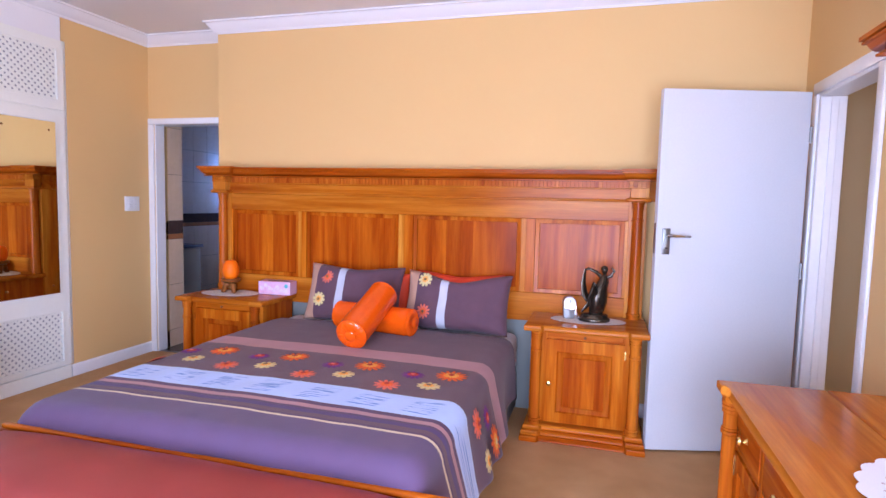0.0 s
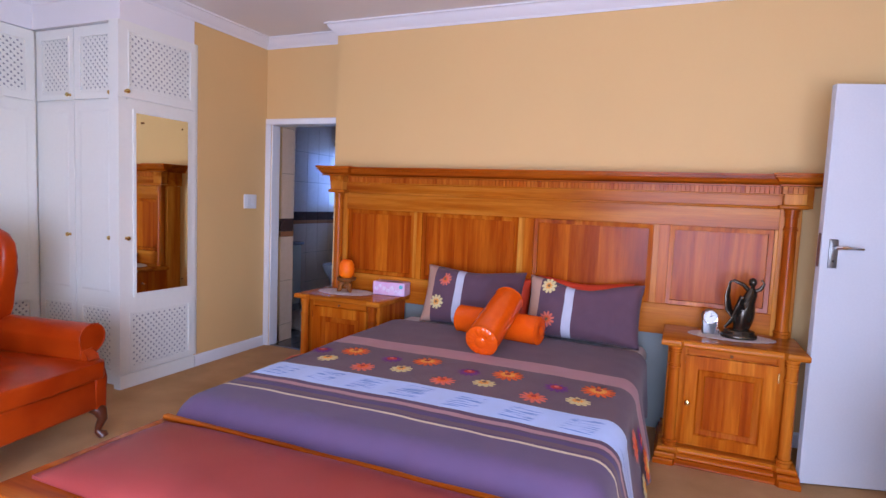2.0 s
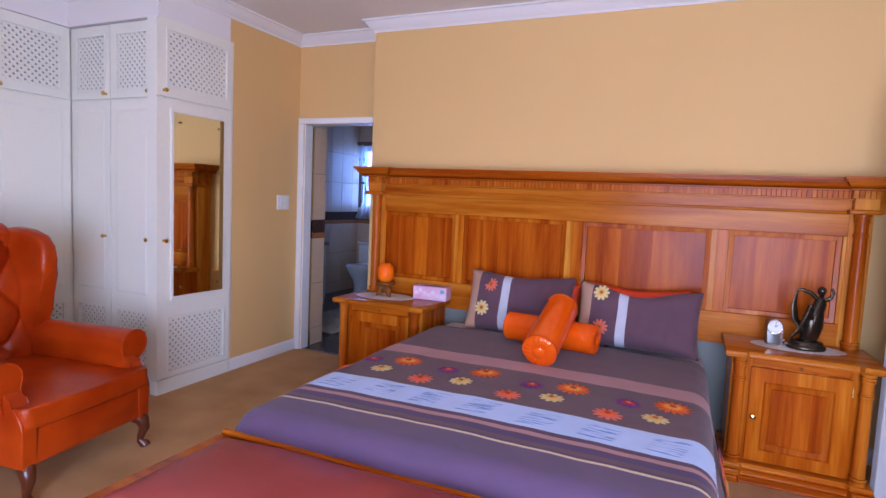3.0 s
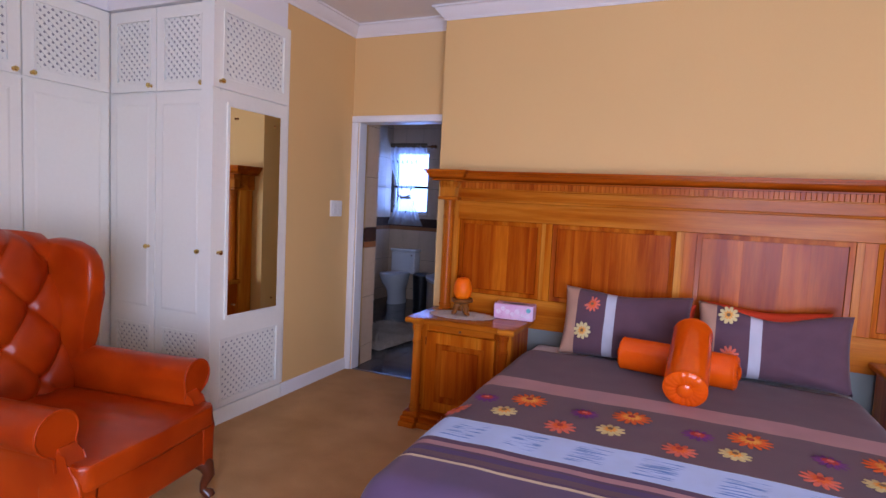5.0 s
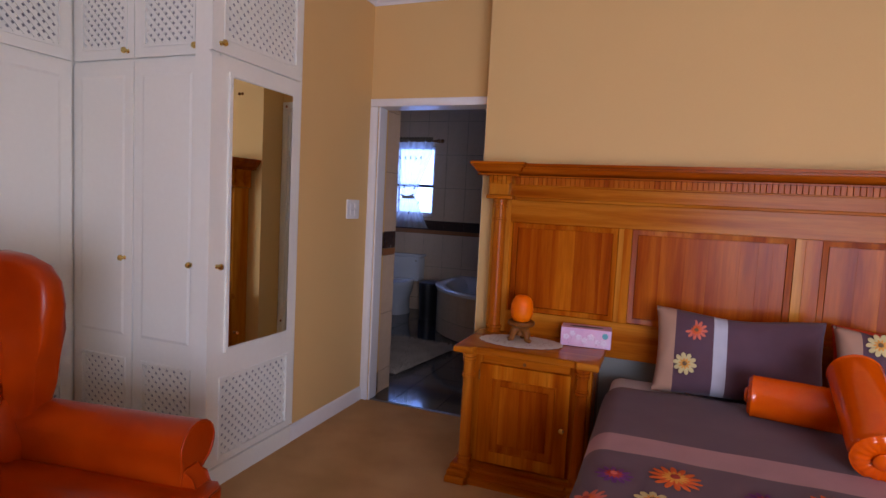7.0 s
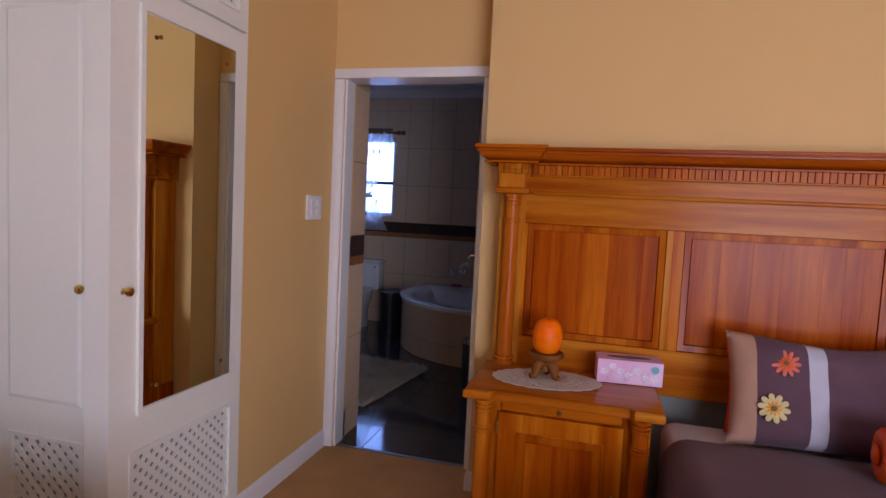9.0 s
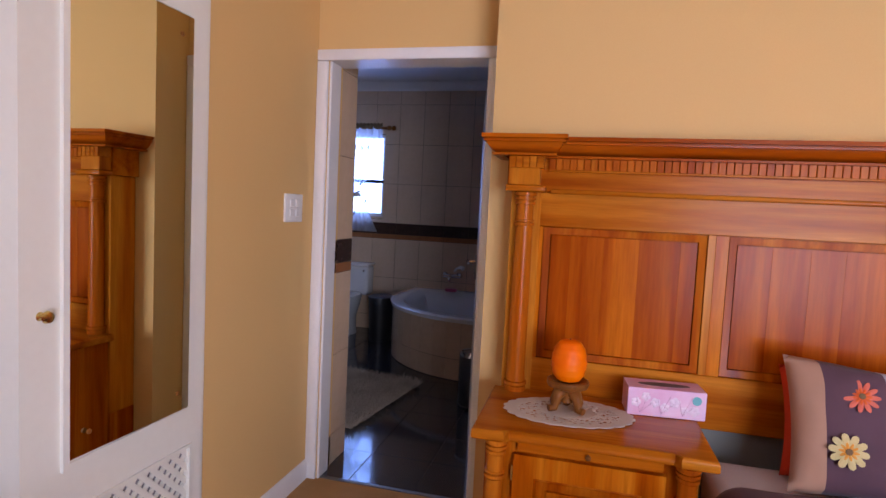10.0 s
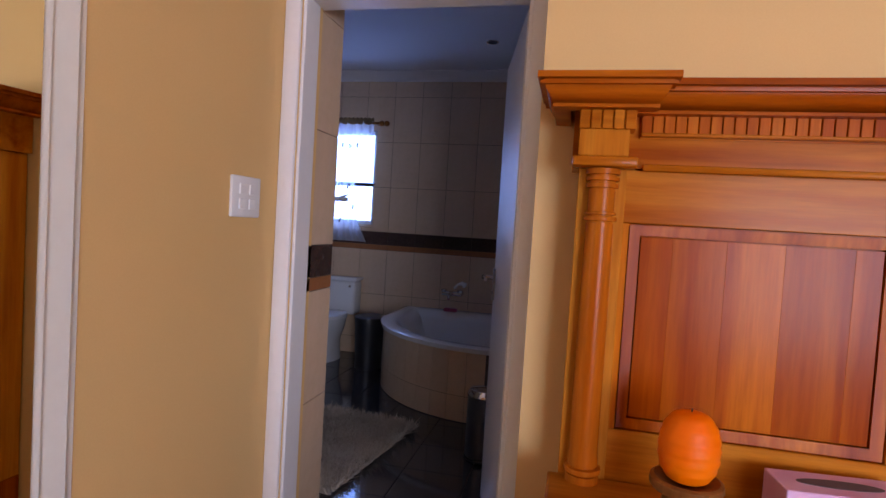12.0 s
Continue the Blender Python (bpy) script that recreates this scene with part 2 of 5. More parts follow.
BLACKPLASTIC = plain("black_plastic", (0.012, 0.011, 0.012), 0.4)
GRANITE = mottled("grey_granite", (0.20, 0.21, 0.25), (0.34, 0.35, 0.40), 0.2, 120.0, 6.0, 0.03, 0.0006)
GROUND = mottled("garden_ground", (0.16, 0.18, 0.07), (0.24, 0.22, 0.12), 0.9, 6.0, 0.4, 0.4, 0.02)
PAVING = mottled("patio_paving", (0.36, 0.33, 0.29), (0.42, 0.39, 0.34), 0.8, 30.0, 1.2, 0.3, 0.004)

# ---------------------------------------------------------------- mesh helpers


def part(name, bm, material, parent=None, label="", smooth=35):
    """One bmesh as one mesh object under a thing or a part."""
    me = bpy.data.meshes.new(name)
    bmesh.ops.recalc_face_normals(bm, faces=bm.faces[:])
    bm.to_mesh(me)
    bm.free()
    me.materials.append(material)
    if smooth:
        me.shade_smooth()
        me.set_sharp_from_angle(angle=radians(smooth))
    ob = new(name, me)
    if parent is not None:
        ob.parent = parent
    if label:
        ob["label"] = label
    return ob


def thing(name, m, label, category, group="", kind=""):
    """An Empty at a thing's base."""
    ob = new(name)
    ob.empty_display_size = 0.05
    ob.matrix_basis = m
    return tagged(ob, label, category, group, kind)


def box(bm, x0, x1, y0, y1, z0, z1, bevel=0.0, seg=1):
    vs = [bm.verts.new((x, y, z)) for x in (x0, x1) for y in (y0, y1) for z in (z0, z1)]
    fs = [bm.faces.new([vs[i] for i in q]) for q in ((0, 1, 3, 2), (4, 6, 7, 5), (0, 4, 5, 1), (2, 3, 7, 6), (0, 2, 6, 4), (1, 5, 7, 3))]
    if bevel:
        es = list({e for f in fs for e in f.edges})
        bmesh.ops.bevel(bm, geom=es, offset=bevel, segments=seg, profile=0.5, affect="EDGES")
    return bm


def boxed(*a, **k):
    return box(bmesh.new(), *a, **k)


def lathe(bm, rings, cx=0.0, cy=0.0, seg=20, m=None):
    """A turned shape: (radius, height) from the bottom up."""
    loops = []
    made = []
    for r, z in rings:
        loop = []
        for i in range(seg):
            a = 2 * math.pi * i / seg
            loop.append(bm.verts.new((cx + r * math.cos(a), cy + r * math.sin(a), z)))
        loops.append(loop)
        made += loop
    for a, b in zip(loops, loops[1:]):
        for i in range(seg):
            j = (i + 1) % seg
            bm.faces.new((a[i], a[j], b[j], b[i]))
    bm.faces.new(loops[0][::-1])
    bm.faces.new(loops[-1])
    if m is not None:
        bmesh.ops.transform(bm, matrix=m, verts=made)
    return bm


def sweep(bm, path, profile, closed=False):
    """A moulding along a plan path [(x, y)]: profile [(out to the right of the path, z)], mitred at the corners."""
    pts = [Vector((x, y)) for x, y in path]
    rows = []
    for i, p in enumerate(pts):
        prev = pts[i - 1] if (i or closed) else None
        nxt = pts[(i + 1) % len(pts)] if (i + 1 < len(pts) or closed) else None
        d1 = (p - prev).normalized() if prev is not None else (nxt - p).normalized()
        d2 = (nxt - p).normalized() if nxt is not None else d1
        n1, n2 = Vector((d1.y, -d1.x)), Vector((d2.y, -d2.x))
        k = n1 + n2
        k = k / max(0.2, k.dot(n1)) if k.length > 1e-6 else n1
        rows.append([bm.verts.new((p.x + k.x * o, p.y + k.y * o, z)) for o, z in profile])
    n = len(profile)
    pairs = list(zip(rows, rows[1:])) + ([(rows[-1], rows[0])] if closed else [])
    for a, b in pairs:
        for i in range(n):
            j = (i + 1) % n
            bm.faces.new((a[i], a[j], b[j], b[i]))
    if not closed:
        bm.faces.new(rows[0])
        bm.faces.new(rows[-1][::-1])
    return bm


def grid_mesh(bm, fn, nu, nv, close_u=False):
    vs = [[bm.verts.new(fn(i / nu, j / nv)) for i in range(nu + (0 if close_u else 1))] for j in range(nv + 1)]
    w = len(vs[0])
    for j in range(nv):
        for i in range(w if close_u else w - 1):
            k = (i + 1) % w
            bm.faces.new((vs[j][i], vs[j][k], vs[j + 1][k], vs[j + 1][i]))
    return vs


def tube(bm, pts, radii, seg=10, flat=1.0):
    """A round limb through points with a radius at each."""
    pts = [Vector(p) for p in pts]
    loops = []
    for i, p in enumerate(pts):
        d = (pts[min(i + 1, len(pts) - 1)] - pts[max(i - 1, 0)]).normalized()
        u = d.orthogonal().normalized() if i == 0 else (loops[-1][1] - d * loops[-1][1].dot(d)).normalized()
        w = d.cross(u)
        loops.append(([bm.verts.new(p + (u * math.cos(2 * math.pi * k / seg) + w * flat * math.sin(2 * math.pi * k / seg)) * radii[i]) for k in range(seg)], u))
    for (a, _), (b, _) in zip(loops, loops[1:]):
        for k in range(seg):
            j = (k + 1) % seg
            bm.faces.new((a[k], a[j], b[j], b[k]))
    bm.faces.new(loops[0][0][::-1])
    bm.faces.new(loops[-1][0])
    return bm


def structure(name, bm, material, label, smooth=0, category="wall"):
    return tagged(part(name, bm, material, None, smooth=smooth), label, category, "", "structure")


def wall_x(x0, x1, y0, y1, z1, holes=()):
    """A wall between y0 and y1 (along y) of thickness x0 to x1, with holes (ya, yb, za, zb)."""
    bm = bmesh.new()
    y = y0
    for ya, yb, za, zb in sorted(holes):
        box(bm, x0, x1, y, ya, 0, z1)
        if za > 0:
            box(bm, x0, x1, ya, yb, 0, za)
        box(bm, x0, x1, ya, yb, zb, z1)
        y = yb
    box(bm, x0, x1, y, y1, 0, z1)
    return bm


def wall_y(y0, y1, x0, x1, z1, holes=()):
    bm = bmesh.new()
    x = x0
    for xa, xb, za, zb in sorted(holes):
        box(bm, x, xa, y0, y1, 0, z1)
        if za > 0:
            box(bm, xa, xb, y0, y1, 0, za)
        box(bm, xa, xb, y0, y1, zb, z1)
        x = xb
    box(bm, x, x1, y0, y1, 0, z1)
    return bm


# ---------------------------------------------------------------- the large structure
CEILING, BED_Y, DOOR_Y, SWITCH_X, RIGHT_X, BACK_Y, LEFT_X = 2.758, 3.745, 3.955, -5.06, -0.07, -1.75, -6.62
CORNER_X = -4.182
BATH_Y, BATH_L, BATH_R, BATH_CEIL = 7.25, -6.52, -3.75, 2.66

structure("floor", boxed(LEFT_X, RIGHT_X + 0.2, BACK_Y, 3.975, -0.12, 0.0), CARPET, "beige short-pile carpet over the bedroom floor", category="floor")
structure("ceiling", boxed(LEFT_X - 0.2, 2.2, BACK_Y - 0.2, 4.1, CEILING, CEILING + 0.15), CEIL, "smooth white painted bedroom ceiling", category="ceiling")
structure("wall_bed", boxed(CORNER_X, RIGHT_X + 0.22, BED_Y, 4.15, 0, CEILING), WALL, "warm beige painted wall behind the headboard")
structure("wall_ensuite", wall_y(DOOR_Y, 4.10, SWITCH_X, CORNER_X, CEILING, [(-5.0, -4.215, 0, 2.045)]), WALL, "beige painted wall round the bathroom doorway")
structure("wall_switch", boxed(-6.85, SWITCH_X, 3.138, 4.10, 0, CEILING), WALL, "beige painted wall with the light switch")
structure("wall_wardrobe", boxed(LEFT_X - 0.2, LEFT_X, BACK_Y, 3.138, 0, CEILING), WALL, "plain wall behind the built-in wardrobes")
structure("wall_entry", wall_x(RIGHT_X, RIGHT_X + 0.12, BACK_Y, BED_Y, CEILING, [(2.76, 3.50, 0, 2.06)]), WALL, "beige painted wall with the entry doorway")
structure("wall_window", wall_y(BACK_Y - 0.2, BACK_Y, LEFT_X - 0.2, RIGHT_X + 0.2, CEILING, [(-2.55, -0.15, 0.02, 2.1)]), WALL, "beige wall with a wide glazed opening")
structure("hall_floor", boxed(RIGHT_X + 0.201, 1.5, BACK_Y, 5.0, -0.12, 0.0), CARPET, "beige carpet in the hall", category="floor")
structure("hall_wall", boxed(1.25, 1.45, BACK_Y, 5.0, 0, CEILING), HALLWALL, "cream painted hall wall")
structure("hall_end", boxed(RIGHT_X + 0.22, 1.25, 4.2, 4.35, 0, CEILING), HALLWALL, "cream painted end wall of the hall")
# out of view; the opening is added to let sky into the hall
structure("hall_window_wall", wall_y(BACK_Y - 0.2, BACK_Y, RIGHT_X + 0.2, 1.45, CEILING, [(0.3, 1.15, 0.7, 2.0)]), HALLWALL, "unseen plain hall wall with an added opening for light")
structure("hall_ceiling", boxed(2.2, 2.4, BACK_Y, 5.0, CEILING, CEILING + 0.1), CEIL, "white hall ceiling edge", category="ceiling")
structure("hall_ceiling_end", boxed(RIGHT_X, 1.6, 4.1, 5.0, CEILING, CEILING + 0.1), CEIL, "white hall ceiling", category="ceiling")
structure("ground", boxed(-600, 600, -600, 600, -0.40, -0.16), GROUND, "green and brown garden ground", category="ground")
structure("patio", boxed(-8.0, 1.5, -6.0, BACK_Y - 0.22, -0.16, -0.03), PAVING, "pale paved patio outside the bedroom", category="pavement")

# cove cornice round the room, returning at the corner of the bed wall
COVE = [(0, -0.088), (0.008, -0.088), (0.012, -0.074), (0.030, -0.060), (0.052, -0.036), (0.066, -0.014), (0.080, -0.012), (0.080, 0.0), (0, 0.0)]
cove = sweep(bmesh.new(), [(SWITCH_X, 2.52), (SWITCH_X, DOOR_Y), (CORNER_X, DOOR_Y), (CORNER_X, BED_Y), (RIGHT_X, BED_Y), (RIGHT_X, BACK_Y)], [(o, CEILING + z) for o, z in COVE])
structure("cornice", cove, CEIL, "white moulded cove cornice along the ceiling", 30, "trim")
structure("cornice_wardrobe", sweep(bmesh.new(), [(-5.965, -1.0), (-5.965, 2.52), (SWITCH_X, 2.52)], [(o, CEILING + z) for o, z in COVE]), CEIL, "white cove cornice above the wardrobes", 30, "trim")
SKIRT = [(0, 0), (0.016, 0), (0.016, 0.075), (0.010, 0.086), (0.004, 0.092), (0, 0.092)]
structure("baseboard", sweep(bmesh.new(), [(SWITCH_X, 3.142), (SWITCH_X, DOOR_Y - 0.014)], SKIRT), TRIM, "white painted skirting board", 30, "trim")
structure("baseboard_bed_wall", sweep(bmesh.new(), [(CORNER_X, DOOR_Y - 0.03), (CORNER_X, BED_Y), (RIGHT_X, BED_Y), (RIGHT_X, 3.57)], SKIRT), TRIM, "white painted skirting board", 30, "trim")

# ---- bathroom doorway: frame, architrave, door
bath_frame = thing("door_frame", pose(-4.61, DOOR_Y, 0), "white painted timber frame of the bathroom doorway", "door frame", "", "structure")
part("architrave", boxed(-0.448, -0.392, -0.018, 0.0, 0, 2.01, bevel=0.006, seg=2), TRIM, bath_frame)
part("architrave", boxed(0.372, 0.424, -0.018, 0.0, 0, 2.01, bevel=0.006, seg=2), TRIM, bath_frame)
part("architrave", boxed(-0.448, 0.424, -0.018, 0.0, 2.011, 2.062, bevel=0.006, seg=2), TRIM, bath_frame)
part("jamb", boxed(-0.389, -0.377, -0.004, 0.100, 0, 2.01, bevel=0.003), TRIM, bath_frame)
part("jamb", boxed(0.360, 0.393, -0.004, 0.147, 0, 2.01, bevel=0.003), TRIM, bath_frame)
part("head", boxed(-0.389, 0.393, -0.004, 0.147, 2.012, 2.044, bevel=0.003), TRIM, bath_frame)
part("threshold", boxed(-0.389, 0.393, 0.008, 0.030, -0.002, 0.006, bevel=0.002), STEEL, bath_frame, "thin metal threshold strip")


def lever_handle(parent, x, y, z, side, reach):
    """A lever on a long plate; side: the way (+1 or -1 in y) out of the door; reach: the way the lever points in x."""
    bm = bmesh.new()
    y1 = y + side * 0.009
    box(bm, x - 0.021, x + 0.021, min(y, y1), max(y, y1), z - 0.085, z + 0.06, bevel=0.003, seg=2)
    plate = part("handle_plate", bm, STEEL, parent, "brushed steel handle plate")
    bm = tube(bmesh.new(), [(x, y, z + 0.02), (x, y + side * 0.045, z + 0.02), (x + reach * 0.012, y + side * 0.055, z + 0.02), (x + reach * 0.06, y + side * 0.055, z + 0.02), (x + reach * 0.115, y + side * 0.05, z + 0.018)], [0.011, 0.010, 0.010, 0.009, 0.007], 10)
    part("lever", bm, CHROME, plate)
    part("keyhole", tube(bmesh.new(), [(x, y1, z - 0.05), (x, y1 + side * 0.003, z - 0.05)], [0.006, 0.006], 10), BLACKPLASTIC, plate)


def hinge(bm, x, y, z):
    lathe(bm, [(0.007, z - 0.045), (0.007, z + 0.045)], x, y, 8)
    return bm


bath_turn = math.degrees(math.atan2(0.740, -0.155))
bath_door = thing("door", pose(-4.250, 4.110, 0.008, 0, 0, bath_turn), "white flush door standing open into the bathroom", "door")
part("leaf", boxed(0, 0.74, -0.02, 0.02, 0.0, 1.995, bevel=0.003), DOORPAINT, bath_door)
lever_handle(bath_door, 0.685, 0.02, 1.02, 1, -1)
lever_handle(bath_door, 0.685, -0.02, 1.02, -1, -1)

# ---- entry doorway: frame and open door
entry_frame = thing("door_frame", pose(RIGHT_X, 3.13, 0), "white painted timber frame of the entry doorway", "door frame", "", "structure")
part("architrave", boxed(-0.018, 0.0, 0.365, 0.43, 0, 2.045, bevel=0.006, seg=2), TRIM, entry_frame)
part("architrave", boxed(-0.018, 0.0, -0.43, -0.365, 0, 2.045, bevel=0.006, seg=2), TRIM, entry_frame)
part("architrave", boxed(-0.018, 0.0, -0.43, 0.43, 2.047, 2.112, bevel=0.006, seg=2), TRIM, entry_frame)
part("jamb", boxed(-0.004, 0.124, 0.335, 0.369, 0, 2.028, bevel=0.003), TRIM, entry_frame)
part("jamb", boxed(-0.004, 0.124, -0.369, -0.335, 0, 2.028, bevel=0.003), TRIM, entry_frame)
part("head", boxed(-0.004, 0.124, -0.369, 0.369, 2.03, 2.059, bevel=0.003), TRIM, entry_frame)
part("door_stop", boxed(0.045, 0.08, 0.322, 0.335, 0, 2.02, bevel=0.002), TRIM, entry_frame)
entry_turn = math.degrees(math.atan2(3.195 - 3.425, -0.915 + 0.11))
entry_door = thing("door", pose(-0.130, 3.418, 0.010, 0, 0, entry_turn), "white flush door standing wide open beside the nightstand", "door")
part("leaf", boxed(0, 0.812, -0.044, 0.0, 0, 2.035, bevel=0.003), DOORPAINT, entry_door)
lever_handle(entry_door, 0.758, 0.0, 1.212, 1, -1)
part("latch_plate", boxed(0.812, 0.814, -0.034, -0.010, 1.13, 1.30, bevel=0.0006), STEEL, entry_door, "steel latch plate in the door's edge")
for hz in (0.25, 1.05, 1.8):
    part("hinge", hinge(bmesh.new(), 0.0, 0.006, hz), STEEL, entry_door)

# ---------------------------------------------------------------- light switch
switch = thing("light_switch", pose(SWITCH_X, 3.750, 1.322), "white plastic wall switch with four rockers", "light switch")
part("plate", boxed(0, 0.011, -0.076, 0.076, -0.062, 0.062, bevel=0.005, seg=2), PLASTICWHITE, switch)
for sy in (-0.026, 0.026):
    for sz in (-0.022, 0.022):
        part("rocker", boxed(0.011, 0.016, sy - 0.016, sy + 0.016, sz - 0.016, sz + 0.016, bevel=0.002), PLASTICWHITE, switch)

# ---------------------------------------------------------------- built-in wardrobes


def clip_strip(p, q, w, lo, hi):
    """A strip of width w along p-q, clipped to the rectangle lo-hi."""
    d = (q - p).normalized()
    n = Vector((-d.y, d.x)) * (w / 2)
    poly = [p + n, q + n, q - n, p - n]
    for axis, limit, keep in ((0, lo.x, 1), (0, hi.x, -1), (1, lo.y, 1), (1, hi.y, -1)):
        out = []
        for a, b in zip(poly, poly[1:] + poly[:1]):
            ia, ib = (a[axis] - limit) * keep >= 0, (b[axis] - limit) * keep >= 0
            if ia:
                out.append(a)
            if ia != ib:
                t = (limit - a[axis]) / (b[axis] - a[axis])
                out.append(a + (b - a) * t)
        poly = out
        if len(poly) < 3:
            return []
    return poly


def lattice(bm, x0, x1, z0, z1, y, step=0.046, w=0.018, t=0.004):
    """Two layers of crossing diagonal slats in a rectangle of the xz plane, facing -y."""
    lo, hi = Vector((x0, z0)), Vector((x1, z1))
    for sign, depth in ((1, y), (-1, y - t)):
        c = -(z1 - z0) if sign > 0 else 0.0
        while c < (x1 - x0) + (z1 - z0):
            a = Vector((x0 + c, z0))
            b = Vector((x0 + c + sign * (z1 - z0), z1))
            ext = (b - a) * 0.2
            poly = clip_strip(a - ext, b + ext, w, lo, hi)
            if poly:
                f = [bm.verts.new((p.x, depth - t, p.y)) for p in poly]
                g = [bm.verts.new((p.x, depth, p.y)) for p in poly]
                bm.faces.new(f)
                for i in range(len(f)):
                    j = (i + 1) % len(f)
                    bm.faces.new((f[i], g[i], g[j], f[j]))
            c += step
    return bm


def frame_of(bm, x0, x1, z0, z1, y0, y1, holes):
    """One board in the xz plane with rectangular holes (xa, xb, za, zb) through it."""
    xs = sorted({x0, x1, *(h[0] for h in holes), *(h[1] for h in holes)})
    zs = sorted({z0, z1, *(h[2] for h in holes), *(h[3] for h in holes)})
    spot = {}

    def at(i, k, y):
        if (i, k, y) not in spot:
            spot[i, k, y] = bm.verts.new((xs[i], y, zs[k]))
        return spot[i, k, y]

    def solid(i, k):
        if not (0 <= i < len(xs) - 1 and 0 <= k < len(zs) - 1):
            return False
        cx, cz = (xs[i] + xs[i + 1]) / 2, (zs[k] + zs[k + 1]) / 2
        return not any(a < cx < b and c < cz < d for a, b, c, d in holes)

    for i in range(len(xs) - 1):
        for k in range(len(zs) - 1):
            if not solid(i, k):
                continue
            for y in (y0, y1):
                bm.faces.new((at(i, k, y), at(i + 1, k, y), at(i + 1, k + 1, y), at(i, k + 1, y)))
            for di, dk, p, q in ((-1, 0, (i, k), (i, k + 1)), (1, 0, (i + 1, k), (i + 1, k + 1)), (0, -1, (i, k), (i + 1, k)), (0, 1, (i, k + 1), (i + 1, k + 1))):
                if not solid(i + di, k + dk):
                    bm.faces.new((at(*p, y0), at(*q, y0), at(*q, y1), at(*p, y1)))
    return bm


def knob(parent, x, y, z):
    bm = lathe(bmesh.new(), [(0.011, 0.0), (0.008, 0.004), (0.006, 0.010), (0.012, 0.016), (0.0155, 0.022), (0.013, 0.029), (0.005, 0.032)], 0, 0, 14, pose(x, y, z, 90, 0, 0))
    return part("knob", bm, BRASS, parent, "round brass knob")


def groove_ring(bm, x0, x1, z0, z1, y, w=0.014, d=0.004):
    """A raised field with sloping edges on a door."""
    outer = [(x0, z0), (x1, z0), (x1, z1), (x0, z1)]
    inner = [(x0 + w, z0 + w), (x1 - w, z0 + w), (x1 - w, z1 - w), (x0 + w, z1 - w)]
    a = [bm.verts.new((x, y, z)) for x, z in outer]
    b = [bm.verts.new((x, y - d, z)) for x, z in inner]
    bm.faces.new(b)
    for i in range(4):
        j = (i + 1) % 4
        bm.faces.new((a[i], a[j], b[j], b[i]))
    return bm


def cupboard_door(parent, x0, x1, z0, z1, knob_at, holes=(), field=None, mirror=None):
    """A door in the xz plane facing -y, front at y = -0.02, with lattice holes."""
    gap = 0.003
    cut = [*holes] + ([mirror] if mirror else [])
    cut.sort(key=lambda h: h[2])
    leaf = part("door", frame_of(bmesh.new(), x0 + gap, x1 - gap, z0 + gap, z1 - gap, -0.02, 0.0, cut), CUPBOARD, parent)
    for xa, xb, za, zb in holes:
        part("lattice", lattice(bmesh.new(), xa, xb, za, zb, -0.008), CUPBOARD, leaf)
        # added sheet: its grey paints the shade of an open vent
        part("vent_shade", boxed(xa - 0.004, xb + 0.004, -0.003, -0.001, za - 0.004, zb + 0.004), SHADOWBACK, leaf, "grey sheet standing in for the shaded inside behind the lattice")
        part("lattice_frame", frame_of(bmesh.new(), xa - 0.012, xa + 0 + (xb - xa) + 0.012, za - 0.012, zb + 0.012, -0.026, -0.020, [(xa, xb, za, zb)]), CUPBOARD, leaf)
    if field:
        part("raised_panel", groove_ring(bmesh.new(), *field, -0.0205), CUPBOARD, leaf, smooth=0)
    if mirror:
        xa, xb, za, zb = mirror
        pane = part("mirror", boxed((xa - xb) / 2, (xb - xa) / 2, -0.003, 0.003, za, zb), MIRROR, leaf, "tall frameless mirror pane", smooth=0)
        part("mirror_frame", frame_of(bmesh.new(), xa - 0.022, xb + 0.022, za - 0.022, zb + 0.022, -0.030, -0.020, [(xa - 0.004, xb + 0.004, za - 0.004, zb + 0.004)]), CUPBOARD, leaf)
        pane.matrix_basis = pose((xa + xb) / 2, -0.026, 0, 0, 0, -1.6)
        for mx in (xa + 0.05, xb - 0.05):
            for mz in (za + 0.06, zb - 0.06):
                part("mirror_clip", lathe(bmesh.new(), [(0.007, 0), (0.007, 0.004), (0.003, 0.006)], 0, 0, 10, pose(mx, -0.031, mz, 90)), CARVED, leaf)
    knob(leaf, *knob_at)
    return leaf


GROUPW = "built-in white wardrobes"
# the mirror unit faces +x: local x runs along world y
W1 = thing("wardrobe", pose(-5.055, 2.86, 0, 0, 0, 90), "white built-in wardrobe with a tall mirror and lattice panels", "wardrobe", GROUPW)
part("carcass", boxed(-0.285, 0.274, 0.0, 0.50, 0.10, 2.50), CUPBOARD, W1)
part("corner_post", boxed(-0.362, -0.315, 0.0, 0.085, 0.10, 2.499, bevel=0.002), CUPBOARD, W1)
part("plinth", boxed(-0.368, 0.274, -0.016, 0.05, 0.0, 0.10, bevel=0.003), CUPBOARD, W1)
cupboard_door(W1, -0.375, 0.274, 0.11, 1.985, (-0.320, -0.02, 1.05), [(-0.282, 0.205, 0.150, 0.517)], None, (-0.245, 0.182, 0.665, 1.902))
cupboard_door(W1, -0.375, 0.274, 1.995, 2.495, (-0.320, -0.02, 2.035), [(-0.290, 0.215, 2.07, 2.425)])
